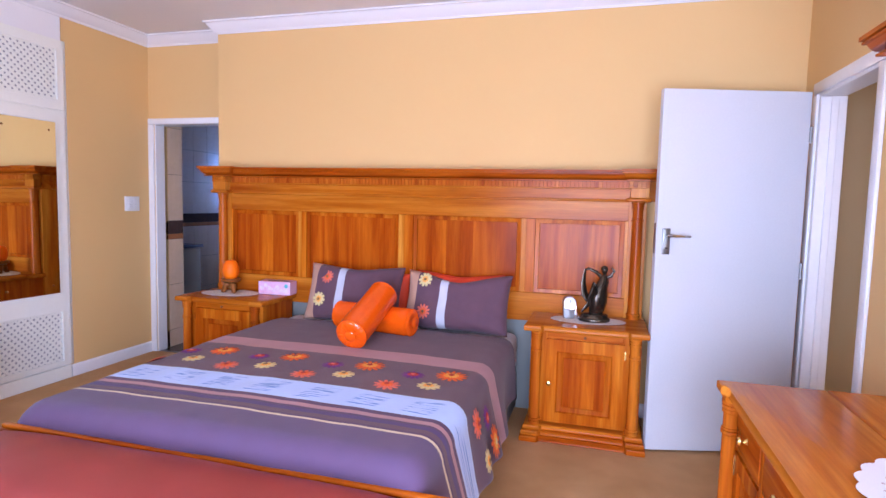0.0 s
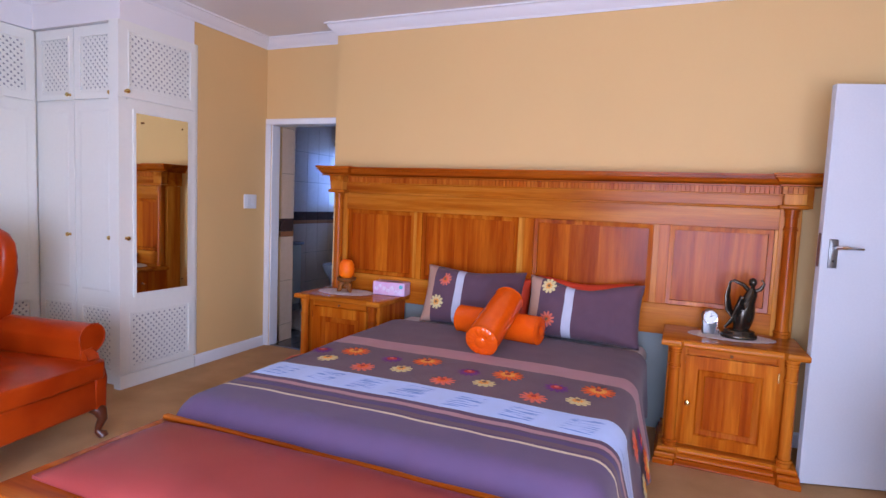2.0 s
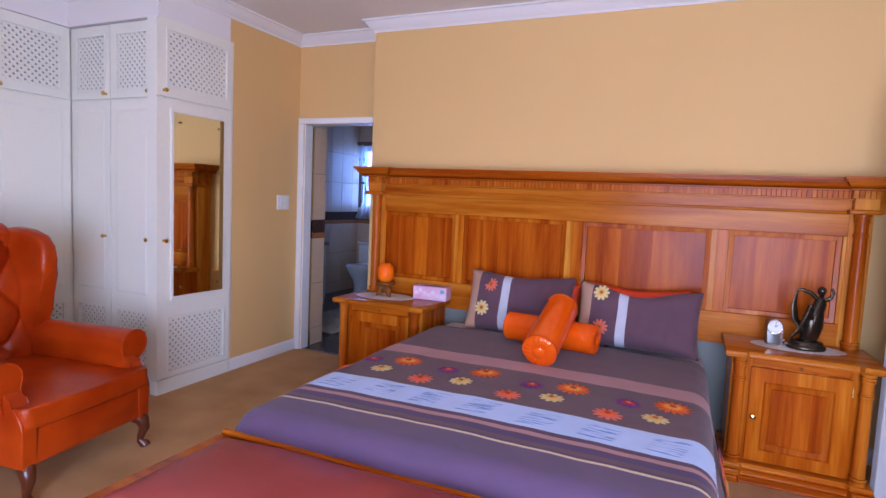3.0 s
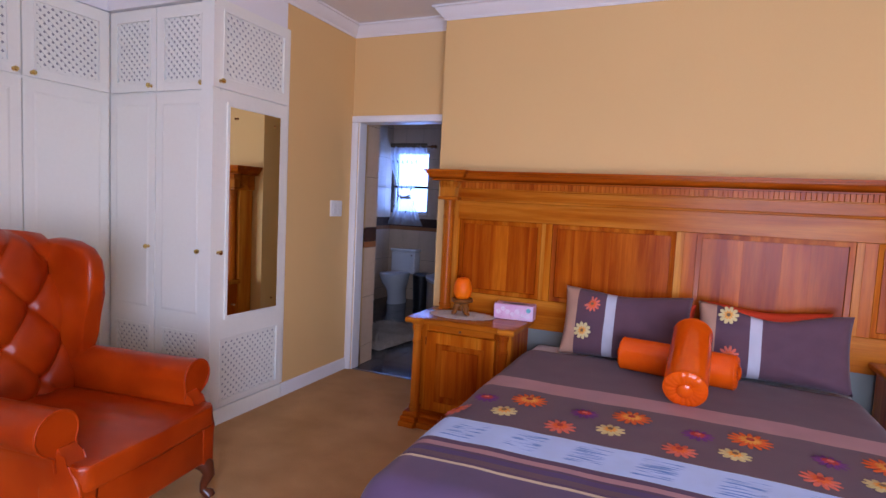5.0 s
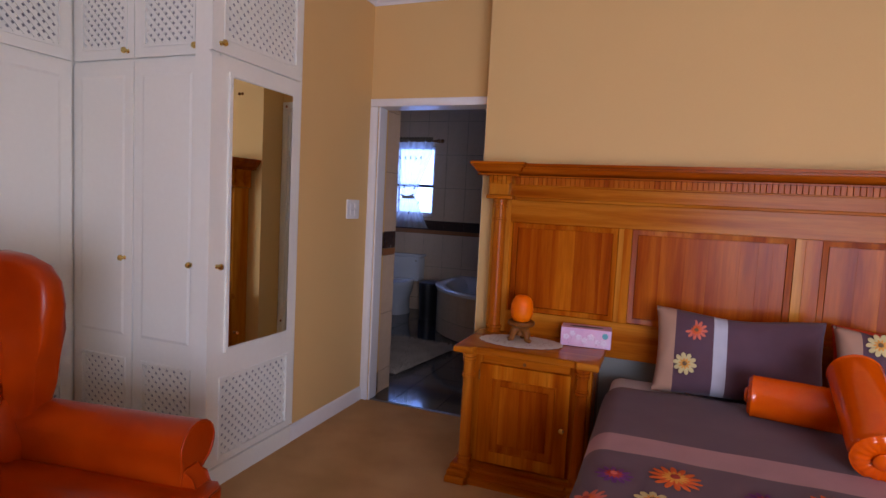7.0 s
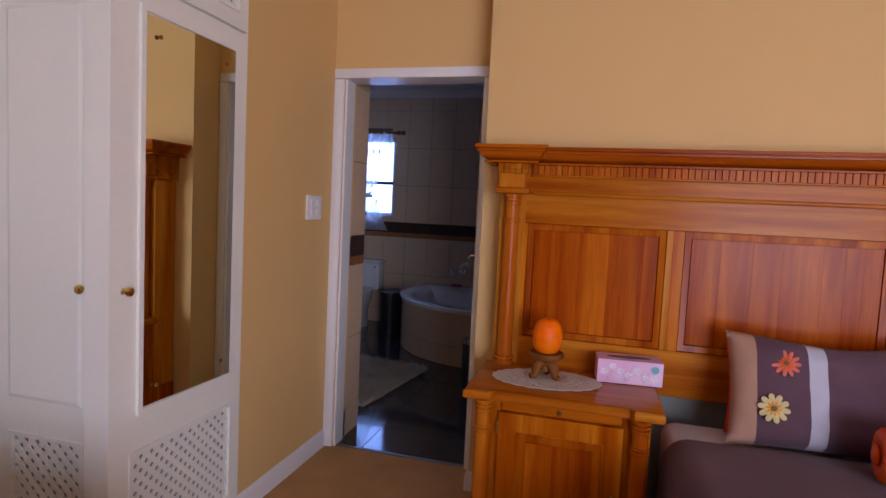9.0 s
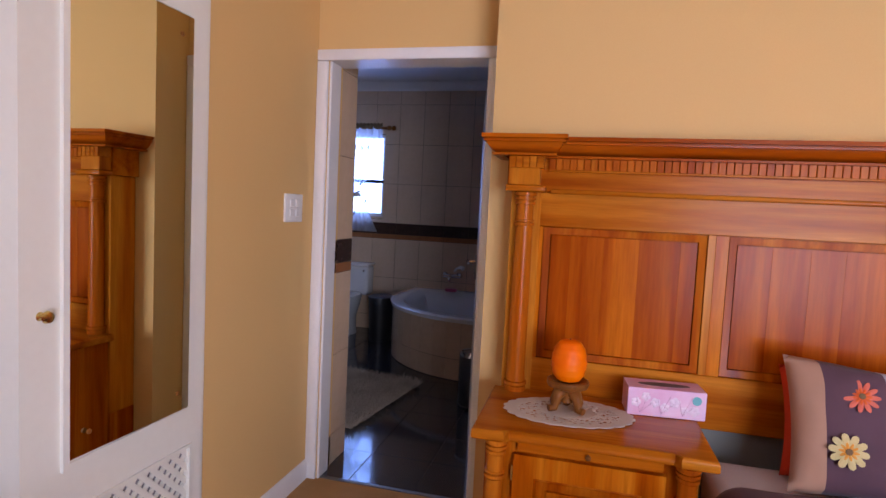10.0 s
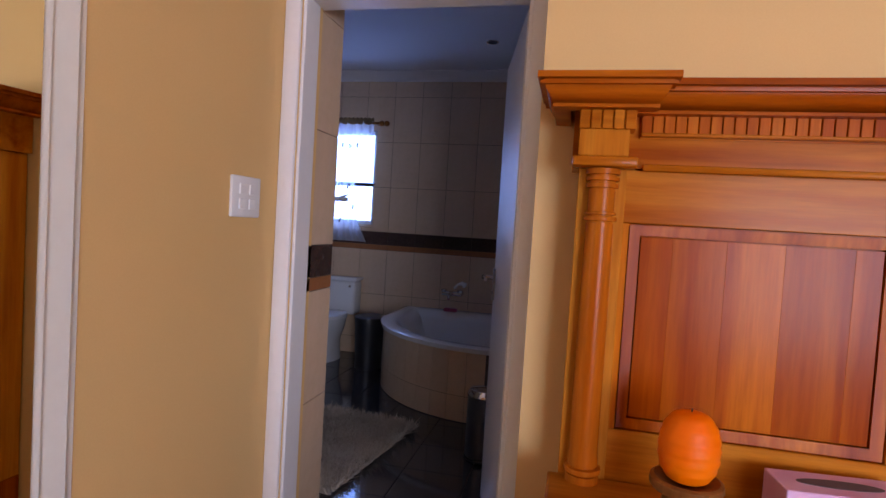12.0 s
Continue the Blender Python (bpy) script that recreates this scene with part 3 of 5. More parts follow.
# two doors facing -y
W2 = thing("wardrobe", pose(-5.53, 2.565, 0), "white built-in two-door wardrobe with lattice vents", "wardrobe", GROUPW)
part("carcass", boxed(-0.47, 0.475, 0.001, 0.60, 0.10, 2.50), CUPBOARD, W2)
part("plinth", boxed(-0.44, 0.455, -0.018, 0.05, 0.0, 0.10, bevel=0.003), CUPBOARD, W2)
part("corner_post", boxed(0.392, 0.470, -0.018, -0.001, 0.10, 2.50, bevel=0.003), CUPBOARD, W2)
for x0, x1, kx in ((-0.440, -0.030, -0.085), (-0.027, 0.388, 0.345)):
    xa, xb = x0 + 0.07, x1 - 0.055
    cupboard_door(W2, x0, x1, 0.11, 1.985, (kx, -0.02, 1.045), [(xa, xb, 0.14, 0.535)], (x0 + 0.055, x1 - 0.055, 0.66, 1.92))
    cupboard_door(W2, x0, x1, 1.995, 2.495, (kx + 0.015, -0.02, 2.03), [(xa, xb, 2.055, 2.42)])
# the run facing +x along the far left
W3 = thing("wardrobe", pose(-5.985, 1.52, 0, 0, 0, 90), "white built-in wardrobe run with panelled and lattice doors", "wardrobe", GROUPW)
part("carcass", boxed(-1.56, 1.044, 0.001, 0.60, 0.10, 2.50), CUPBOARD, W3)
part("plinth", boxed(-1.56, 1.02, -0.018, 0.05, 0.0, 0.10, bevel=0.003), CUPBOARD, W3)
for k in range(5):
    x1 = 1.015 - 0.515 * k
    x0 = x1 - 0.512
    left = k % 2 == 0
    kx = x0 + 0.05 if left else x1 - 0.04
    cupboard_door(W3, x0, x1, 0.11, 1.985, (kx, -0.02, 1.06), [(x0 + 0.07, x1 - 0.07, 0.14, 0.535)], (x0 + 0.06, x1 - 0.06, 0.66, 1.92))
    cupboard_door(W3, x0, x1, 1.995, 2.495, (kx, -0.02, 2.02), [(x0 + 0.075, x1 - 0.07, 2.06, 2.42)])
bulk = bmesh.new()
box(bulk, -6.62, SWITCH_X, 2.52, 3.136, 2.50, CEILING)
box(bulk, -6.62, -5.965, BACK_Y, 2.52, 2.50, CEILING)
structure("bulkhead", bulk, CEIL, "white painted bulkhead above the wardrobes")

# ---------------------------------------------------------------- headboard
HBX = -2.49
headboard = thing("headboard", pose(HBX, BED_Y, 0), "wide varnished hardwood headboard with dentil cornice and turned columns", "headboard")


def crown(bm, x0, x1, depth, top):
    """A cornice run with returns at both ends: depth is how far the crown's lip stands off the wall."""
    path = [(x0, 0.0), (x0, -depth), (x1, -depth), (x1, 0.0)]
    prof = [(0.0, top), (0.0, top - 0.014), (-0.013, top - 0.0148), (-0.013, top - 0.0185), (-0.006, top - 0.0192), (-0.007, top - 0.026), (-0.017, top - 0.0268), (-0.018, top - 0.031), (-0.024, top - 0.042), (-0.034, top - 0.054), (-0.050, top - 0.0615), (-0.050, top - 0.0625), (-0.036, top - 0.0632), (-0.036, top - 0.0705), (-0.062, top - 0.072), (-0.075, top - 0.072), (-0.075, top)]
    # the path runs anticlockwise seen from above, so out is to its right
    return sweep(bm, path, prof)


TOPZ = 1.626
EX = 1.685
crowns = crown(bmesh.new(), -EX, -EX + 0.300, 0.27, TOPZ)
part("cornice", crowns, CROWNWOOD, headboard)
part("cornice", crown(bmesh.new(), EX - 0.300, EX, 0.27, TOPZ), CROWNWOOD, headboard)
part("cornice", crown(bmesh.new(), -EX + 0.08, EX - 0.08, 0.225, TOPZ - 0.004), CROWNWOOD, headboard)
part("cornice_top", boxed(-EX + 0.05, EX - 0.05, -0.20, -0.002, TOPZ - 0.03, TOPZ - 0.006), WOODX, headboard)
part("frieze", boxed(-1.60, 1.60, -0.150, -0.003, 1.432, TOPZ - 0.06), GOLDX, headboard)
part("ledge_moulding", boxed(-1.44, 1.44, -0.166, -0.148, 1.425, 1.441, bevel=0.005, seg=2), GOLDX, headboard)
part("dentil_rail", boxed(-1.45, 1.45, -0.1555, -0.148, 1.500, 1.5535), WOODX, headboard)
part("dentil_fillet", boxed(-1.45, 1.45, -0.178, -0.156, 1.503, 1.511, bevel=0.002), GOLDX, headboard)
DENTIL = None
for i in range(118):
    x = -1.438 + i * 2.876 / 117
    if DENTIL is None:
        ob = part("dentil", boxed(-0.0109, 0.0109, -0.166, -0.154, 1.5115, 1.5535, bevel=0.0012), DENTILWOOD, headboard)
        DENTIL = ob.data
    else:
        ob = new("dentil", DENTIL)
        ob.parent = headboard
    ob.location = (x, 0, 0)
part("top_rail", boxed(-1.475, 1.475, -0.140, -0.003, 1.305, 1.430, bevel=0.002), GOLDX, headboard)
part("bottom_rail", boxed(-1.475, 1.475, -0.140, -0.003, 0.62, 0.811, bevel=0.003), GOLDX, headboard)
part("back_panel", boxed(-1.50, 1.48, -0.085, -0.003, 0.30, 1.44), WOODX, headboard)
part("lower_board", boxed(-1.46, 1.43, -0.100, -0.086, 0.0, 0.619, bevel=0.002), BEDBASE, headboard, "plain grey-green board below the bottom rail")
stiles = [(-1.505, -1.458), (-0.893, -0.826), (-0.098, 0.010), (0.770, 0.863), (1.426, 1.480)]
for a, b in stiles:
    # each inner stile is glued up from a pale and a darker stave
    cut = a + (b - a) * 0.38
    part("stile", boxed(a, cut, -0.140, -0.003, 0.812, 1.304, bevel=0.001), GOLDZ, headboard)
    part("stile", boxed(cut, b, -0.140, -0.003, 0.812, 1.304, bevel=0.001), WOODZ, headboard)
for (_, a), (b, _) in zip(stiles, stiles[1:]):
    # sloping moulding round each panel, then the raised field of glued staves
    bm = bmesh.new()
    ring = [(0.0, -0.1395), (0.0003, -0.127), (0.0022, -0.127), (0.0028, -0.1345), (0.0270, -0.1300), (0.0274, -0.112), (0.0305, -0.112)]
    loops = [[bm.verts.new((x, y, z)) for x, z in ((a + o, 0.812 + o), (b - o, 0.812 + o), (b - o, 1.304 - o), (a + o, 1.304 - o))] for o, y in ring]
    for p, q in zip(loops, loops[1:]):
        for i in range(4):
            j = (i + 1) % 4
            bm.faces.new((p[i], p[j], q[j], q[i]))
    panel = part("panel", bm, WOODZ, headboard, smooth=20)
    random.seed(int(a * 1000))
    x, n = a + 0.0305, 0
    while x < b - 0.035:
        w = min(random.uniform(0.06, 0.15), b - 0.0305 - x)
        if b - 0.0305 - x - w < 0.04:
            w = b - 0.0305 - x
        part("stave", boxed(x, x + w, -0.1265, -0.09, 0.842, 1.274, bevel=0.0005), PANELWOOD, panel)
        x += w


def column(name, bm, parent, cx, cy, z0, z1, r):
    h = z1 - z0
    ringz = [(r * 1.18, 0.0), (r * 1.18, 0.018), (r * 0.96, 0.0185), (r * 0.96, 0.0225), (r * 1.28, 0.0235), (r * 1.30, 0.029), (r * 1.28, 0.035), (r * 0.98, 0.036), (r * 0.98, 0.040), (r * 1.08, 0.0405), (r * 1.02, 0.10 * h), (r * 1.0, 0.5 * h), (r * 0.95, h - 0.125),
             (r * 0.84, h - 0.1245), (r * 0.84, h - 0.121), (r * 1.12, h - 0.120), (r * 1.16, h - 0.115), (r * 1.12, h - 0.110), (r * 0.84, h - 0.109), (r * 0.84, h - 0.106), (r * 1.08, h - 0.105), (r * 1.08, h - 0.100), (r * 0.93, h - 0.098), (r * 0.93, h - 0.048),
             (r * 0.84, h - 0.0475), (r * 0.84, h - 0.044), (r * 1.12, h - 0.043), (r * 1.12, h - 0.034), (r * 0.92, h - 0.033), (r * 0.92, h - 0.028), (r * 1.16, h - 0.027), (r * 1.16, h - 0.019), (r * 0.92, h - 0.018), (r * 0.92, h - 0.013), (r * 1.2, h - 0.012), (r * 1.2, h)]
    return part(name, lathe(bm, [(q, z0 + z) for q, z in ringz], cx, cy, 24), TURNED, parent, smooth=40)


GOLDDENTIL = DENTIL.copy()
GOLDDENTIL.materials[0] = GOLDX
for sx in (-1, 1):
    cx = -1.527 if sx < 0 else 1.498
    column("column", bmesh.new(), headboard, cx, -0.170, 0.69, 1.425, 0.033)
    part("pilaster", boxed(cx - 0.055, cx + 0.055, -0.145, -0.004, 0.30, 1.43, bevel=0.002), GOLDZ, headboard)
    part("capital_slab", boxed(cx - 0.072, cx + 0.072, -0.222, -0.146, 1.427, 1.450, bevel=0.006, seg=2), GOLDX, headboard)
    part("capital_block", boxed(cx - 0.055 + sx * 0.005, cx + 0.055 + sx * 0.005, -0.210, -0.146, 1.451, 1.512, bevel=0.002), GOLDZ, headboard)
    part("capital_fillet", boxed(cx - 0.062, cx + 0.062, -0.208, -0.146, 1.512, TOPZ - 0.066), GOLDX, headboard)
    for i in range(5):
        ob = new("dentil", GOLDDENTIL)
        ob.parent = headboard
        ob.location = (cx - 0.0495 + i * 0.02475, -0.052, 0)
    part("foot_post", boxed(cx - 0.055, cx + 0.055, -0.14, -0.004, 0.0, 0.299), WOODZ, headboard)

# ---------------------------------------------------------------- nightstands


def break_front(bm, w, d, out, col, z0, z1, lip=0.0, back=0.0):
    """A slab whose front steps out at both ends (col wide)."""
    x = w / 2 + lip
    o = d + lip
    pts = [(-x, back), (-x, -o), (-x + col + lip, -o), (-x + col + 2 * lip + 0.012, -o + out), (x - col - 2 * lip - 0.012, -o + out), (x - col - lip, -o), (x, -o), (x, back)]
    a = [bm.verts.new((p, q, z0)) for p, q in pts]
    b = [bm.verts.new((p, q, z1)) for p, q in pts]
    bm.faces.new(a[::-1])
    bm.faces.new(b)
    for i in range(len(a)):
        j = (i + 1) % len(a)
        bm.faces.new((a[i], a[j], b[j], b[i]))
    return bm


def slab(z0, z1, w, d, out, col, bevel=0.008, back=0.0):
    bm = break_front(bmesh.new(), w, d, out, col, z0, z1, 0.0, back)
    es = [e for e in bm.edges if abs(e.verts[0].co.z - e.verts[1].co.z) < 1e-6]
    bmesh.ops.bevel(bm, geom=es, offset=bevel, segments=3, profile=0.5, affect="EDGES")
    return bm


def nightstand(m, label, side):
    t = thing("nightstand", m, label, "nightstand", "pair of nightstands")
    W, D = 0.702, 0.495
    part("top", slab(0.655, 0.690, W, D - 0.005, 0.035, 0.10, 0.010, -0.032), GOLDX, t)
    part("base", slab(0.0, 0.035, W + 0.005, D + 0.03, 0.035, 0.10, 0.006, -0.032), WOODX, t)
    part("base_moulding", slab(0.035, 0.066, W - 0.01, D + 0.018, 0.035, 0.10, 0.008, -0.032), WOODX, t)
    part("base_cap", slab(0.066, 0.095, W - 0.03, D + 0.004, 0.035, 0.095, 0.010, -0.032), WOODX, t)
    part("body", boxed(-0.315, 0.315, -0.415, -0.032, 0.096, 0.654, bevel=0.002), WOODZ, t)
    part("slide", boxed(-0.215, 0.215, -0.430, -0.416, 0.612, 0.648, bevel=0.003), WOODX, t, "narrow pull-out shelf")
    part("slide_knob", lathe(bmesh.new(), [(0.006, 0), (0.005, 0.006), (0.009, 0.011), (0.004, 0.015)], 0, 0, 12, pose(0, -0.430, 0.628, 90)), CARVED, t)
    leaf = part("door", frame_of(bmesh.new(), -0.222, 0.222, 0.105, 0.605, -0.437, -0.416, [(-0.158, 0.158, 0.165, 0.537)]), WOODZ, t)
    bm = bmesh.new()
    a, b = -0.158, 0.158
    loops = [[bm.verts.new((x, y, z)) for x, z in ((a + o, 0.165 + o), (b - o, 0.165 + o), (b - o, 0.537 - o), (a + o, 0.537 - o))] for o, y in ((0.0, -0.4375), (0.004, -0.4395), (0.009, -0.4330), (0.034, -0.4285), (0.040, -0.4240))]
    for p, q in zip(loops, loops[1:]):
        for i in range(4):
            j = (i + 1) % 4
            bm.faces.new((p[i], p[j], q[j], q[i]))
    part("panel_moulding", bm, WOODZ, leaf, smooth=20)
    for x0, x1 in ((-0.118, -0.02), (-0.0198, 0.062), (0.0622, 0.118)):
        part("stave", boxed(x0, x1, -0.430, -0.417, 0.2045, 0.4975, bevel=0.0005), PANELWOOD, leaf)
    knob(leaf, side * 0.198, -0.437, 0.345)
    part("hinge", boxed(-side * 0.226 - 0.003, -side * 0.226 + 0.003, -0.436, -0.428, 0.52, 0.57), BRASS, leaf)
    for sx in (-1, 1):
        column("column", bmesh.new(), t, sx * 0.277, -0.452, 0.095, 0.655, 0.029)
    return t


nightstand(pose(-3.746, 3.634, 0), "varnished hardwood nightstand with turned columns beside the bathroom doorway", 1)
nightstand(pose(-1.268, 3.625, 0), "varnished hardwood nightstand with turned columns beside the open entry door", -1)

# ---------------------------------------------------------------- bed
BX, BY, TOP = -2.535, 2.378, 0.578
bed = thing("bed", pose(BX, 2.46, 0), "double bed with a white mattress on a grey upholstered base", "bed")
part("base", boxed(-0.83, 0.83, -0.92, 1.08, 0.045, 0.30, bevel=0.02, seg=2), BEDBASE, bed)
part("mattress", boxed(-0.828, 0.828, -0.91, 1.09, 0.301, 0.548, bevel=0.05, seg=4), SHEET, bed)
for sx in (-0.74, 0.74):
    for sy in (-0.86, 0.96):
        part("foot", lathe(bmesh.new(), [(0.022, 0.0), (0.03, 0.01), (0.03, 0.045)], sx, sy, 12), LEGWOOD, bed)


def over_edge(s, half, r, drop, flare=0.04):
    """Cloth over an edge: the place across and the height at a run s from the middle."""
    side = 1 if s >= 0 else -1
    a = abs(s)
    flat = half - r
    if a <= flat:
        return s, 0.0
    arc = r * math.pi / 2
    if a < flat + arc:
        k = (a - flat) / r
        return side * (flat + r * math.sin(k)), -r * (1 - math.cos(k))
    d = min(a - flat - arc, drop)
    return side * (half + flare * d), -r - d * (1 - flare * 0.1)


def duvet_point(u, v):
    across = (u - 0.5) * 2 * (0.87 + 0.33)
    along = 0.92 - v * (0.92 + 0.98 + 0.22)
    flare = 0.04 + 0.20 * min(1, max(0, (0.62 - along) / 0.4))
    x, zx = over_edge(across, 0.842, 0.085, 0.30, flare)
    if along >= 0:
        y, zy = along, 0.0
    else:
        y, zy = over_edge(along, 0.93, 0.10, 0.24)
    z = max(TOP + zx + zy, 0.17)
    p = Vector((x * 3, y * 3, z * 2))
    w = noise.noise(p) * 0.006 + noise.noise(p * 3.1) * 0.0025
    fold = 0.0
    if zx < -0.06:
        fold = 0.014 * math.sin(y * 17 + 2 * math.sin(y * 5)) * min(1, (-zx - 0.06) * 4)
    swell = 0.012 * math.cos(min(1, abs(x) / 0.86) * math.pi / 2)
    head = -0.016 * max(0, (along - 0.78) / 0.14) ** 2
    return Vector((x + (fold if x > 0 else -fold), y + (0.010 * math.sin(x * 15) if zy < -0.08 else 0), z + w + swell + head))


bm = bmesh.new()
grid_mesh(bm, duvet_point, 110, 100)
duvet = part("duvet", bm, DUVET, None, smooth=80)
duvet.matrix_basis = pose(BX, BY, 0)
tagged(duvet, "purple striped duvet with appliqued flowers and a white ikat band", "duvet")
solid = duvet.modifiers.new("thickness", "SOLIDIFY")
solid.thickness, solid.offset = 0.012, -1


def flower(petals, r, tone, heart, spiky):
    """A flat sewn flower: petals round a heart, slightly raised. Local z up."""
    bm = bmesh.new()
    steps = petals * 6
    rim, mid = [], []
    for i in range(steps):
        a = 2 * math.pi * i / steps
        k = abs(math.sin(a * petals / 2))
        q = r * ((0.62 + 0.38 * k ** 0.6) if not spiky else (0.52 + 0.48 * k ** 0.9))
        rim.append(bm.verts.new((q * math.cos(a), q * math.sin(a), 0.0)))
        mid.append(bm.verts.new((0.45 * q * math.cos(a), 0.45 * q * math.sin(a), 0.0035)))
    top = bm.verts.new((0, 0, 0.004))
    for i in range(steps):
        j = (i + 1) % steps
        bm.faces.new((rim[i], rim[j], mid[j], mid[i]))
        bm.faces.new((mid[i], mid[j], top))
    return bm


def flower_on(parent, x, y, z, nrm, petals, r, cloth, heart, spiky):
    q = Vector((0, 0, 1)).rotation_difference(Vector(nrm)).to_matrix().to_4x4()
    m = Matrix.Translation((x, y, z)) @ q @ pose(0, 0, 0, 0, 0, (x * 977 + y * 331) % 60)
    f = part("flower", flower(petals, r, cloth, heart, spiky), cloth, parent)
    f.matrix_basis = m
    star = flower(petals, r * 0.56, cloth, heart, True)
    bmesh.ops.translate(star, vec=(0, 0, 0.0026), verts=star.verts[:])
    part("inner_petals", star, INNER[cloth.name], f)
    h = part("heart", lathe(bmesh.new(), [(r * 0.20, 0.0055), (r * 0.18, 0.0074), (r * 0.08, 0.0082)], 0, 0, 10), heart, f)
    return f


F_ORANGE = mottled("orange_embroidery", (0.68, 0.085, 0.010), (0.80, 0.14, 0.022), 0.8, 260.0, 30.0, 0.4, 0.001)
F_YELLOW = mottled("yellow_embroidery", (0.58, 0.44, 0.18), (0.70, 0.56, 0.28), 0.8, 260.0, 30.0, 0.4, 0.001)
F_VIOLET = mottled("violet_embroidery", (0.12, 0.022, 0.14), (0.18, 0.03, 0.19), 0.8, 260.0, 30.0, 0.4, 0.001)
F_CORAL = mottled("coral_embroidery", (0.64, 0.11, 0.07), (0.76, 0.17, 0.11), 0.8, 260.0, 30.0, 0.4, 0.001)
F_RED = mottled("red_thread", (0.36, 0.02, 0.015), (0.46, 0.04, 0.02), 0.8, 260.0, 30.0, 0.4, 0.001)
INNER = {}
F_BROWN = mottled("brown_thread", (0.16, 0.09, 0.04), (0.22, 0.12, 0.05), 0.8, 260.0, 30.0, 0.4, 0.001)

F_AMBER = mottled("amber_thread", (0.74, 0.26, 0.03), (0.82, 0.36, 0.06), 0.8, 260.0, 30.0, 0.4, 0.001)
INNER.update({"orange_embroidery": F_AMBER, "coral_embroidery": F_ORANGE, "yellow_embroidery": F_AMBER, "violet_embroidery": F_RED})


def duvet_height(x, y):
    """Height and slope of the duvet at a place near its top."""
    def h(px, py):
        lx = px - BX
        return duvet_point(0.5 + lx / (2 * 1.20) if abs(lx) < 0.76 else 0.5 + math.copysign(0.76 + (abs(lx) - 0.76) * 1.25, lx) / 2.40, (0.92 - (py - BY)) / 2.12).z
    e = 0.02
    z = h(x, y)
    return z, Vector((-(h(x + e, y) - h(x - e, y)) / (2 * e), -(h(x, y + e) - h(x, y - e)) / (2 * e), 1)).normalized()


for k in range(5):
    x = -3.500 + 0.4125 * k
    rows = [(x + 0.415, 2.358, 14, 0.078, F_ORANGE, F_RED, True), (x + 0.355, 2.190, 10, 0.055, F_YELLOW, F_BROWN, False),
            (x + 0.240, 2.313, 12, 0.058, F_VIOLET, F_CORAL, True), (x + 0.180, 2.130, 11, 0.062, F_CORAL, F_RED, True)]
    for fx, fy, petals, r, cloth, heart, spiky in rows:
        if -3.36 < fx < -1.71:
            fz, nrm = duvet_height(fx, fy)
            flower_on(duvet, fx - BX, fy - BY, fz + 0.0035, nrm, petals, r, cloth, heart, spiky)
# flowers on the hanging sides, which flare outwards
for fy, drop, cloth, heart, petals, r in ((2.280, 0.055, F_VIOLET, F_CORAL, 12, 0.058), (2.115, 0.020, F_CORAL, F_RED, 11, 0.066), (2.345, 0.185, F_ORANGE, F_YELLOW, 12, 0.080), (2.170, 0.20, F_YELLOW, F_BROWN, 10, 0.052)):
    for sx in (-1, 1):
        flare = 0.04 + 0.20 * min(1, max(0, (0.62 - (fy - BY)) / 0.4))
        flower_on(duvet, sx * (0.842 + flare * drop + 0.020), fy - BY, TOP - 0.085 - drop, (sx, 0, flare), petals, r, cloth, heart, cloth is not F_YELLOW)


# ---------------------------------------------------------------- pillows and bolsters
def pillow_mesh(w, h, t, sag, seed):
    """A plump pillow in the xz plane, standing on its lower edge at z = 0; front at -y."""
    bm = bmesh.new()
    def side(sign):
        def f(u, v):
            a, b = u * 2 - 1, v * 2 - 1
            k = max(0.0, (1 - a ** 4) * (1 - b ** 4)) ** 0.55
            pin = 1 - 0.05 * (1 - abs(b) ** 2) * a * a
            pinz = 1 - 0.07 * (1 - abs(a) ** 2) * b * b
            x, z = a * w / 2 * pin, (b * pinz + 1) * h / 2
            z -= sag * math.exp(-(a * 1.9) ** 2) * max(0, b) ** 1.5
            p = Vector((x * 7 + seed, z * 7, sign))
            wr = (noise.noise(p) * 0.018 + noise.noise(p * 2.6) * 0.008 + noise.noise(Vector((x * 26 + seed, z * 9 + x * 8, sign))) * 0.004) * k
            # creases that run in from the corner
            d = math.hypot(a - 0.95, b + 0.95)
            wr += 0.011 * math.sin(a * 5 + b * 13) * math.exp(-d * 1.7) * k
            return Vector((x, sign * (t / 2 * k + 0.003) + wr, z))
        return f
    grid_mesh(bm, side(-1), 36, 24)
    grid_mesh(bm, side(1), 36, 24)
    bmesh.ops.remove_doubles(bm, verts=bm.verts[:], dist=0.0075)
    return bm


def pillow(m, w, h, t, sag, seed, cloth, label, flowers=()):
    ob = part("pillow", pillow_mesh(w, h, t, sag, seed), cloth, None, smooth=80)
    ob.matrix_basis = m
    tagged(ob, label, "pillow", "pillows on the bed")
    for fx, fz, petals, r, c, heart, spiky in flowers:
        a, b = fx / (w / 2), fz / (h / 2) - 1
        k = ((1 - a ** 4) * (1 - b ** 4)) ** 0.55
        flower_on(ob, fx, -t / 2 * k - 0.012, fz, (a * 0.25, -1, b * 0.25), petals, r, c, heart, spiky)
    return ob


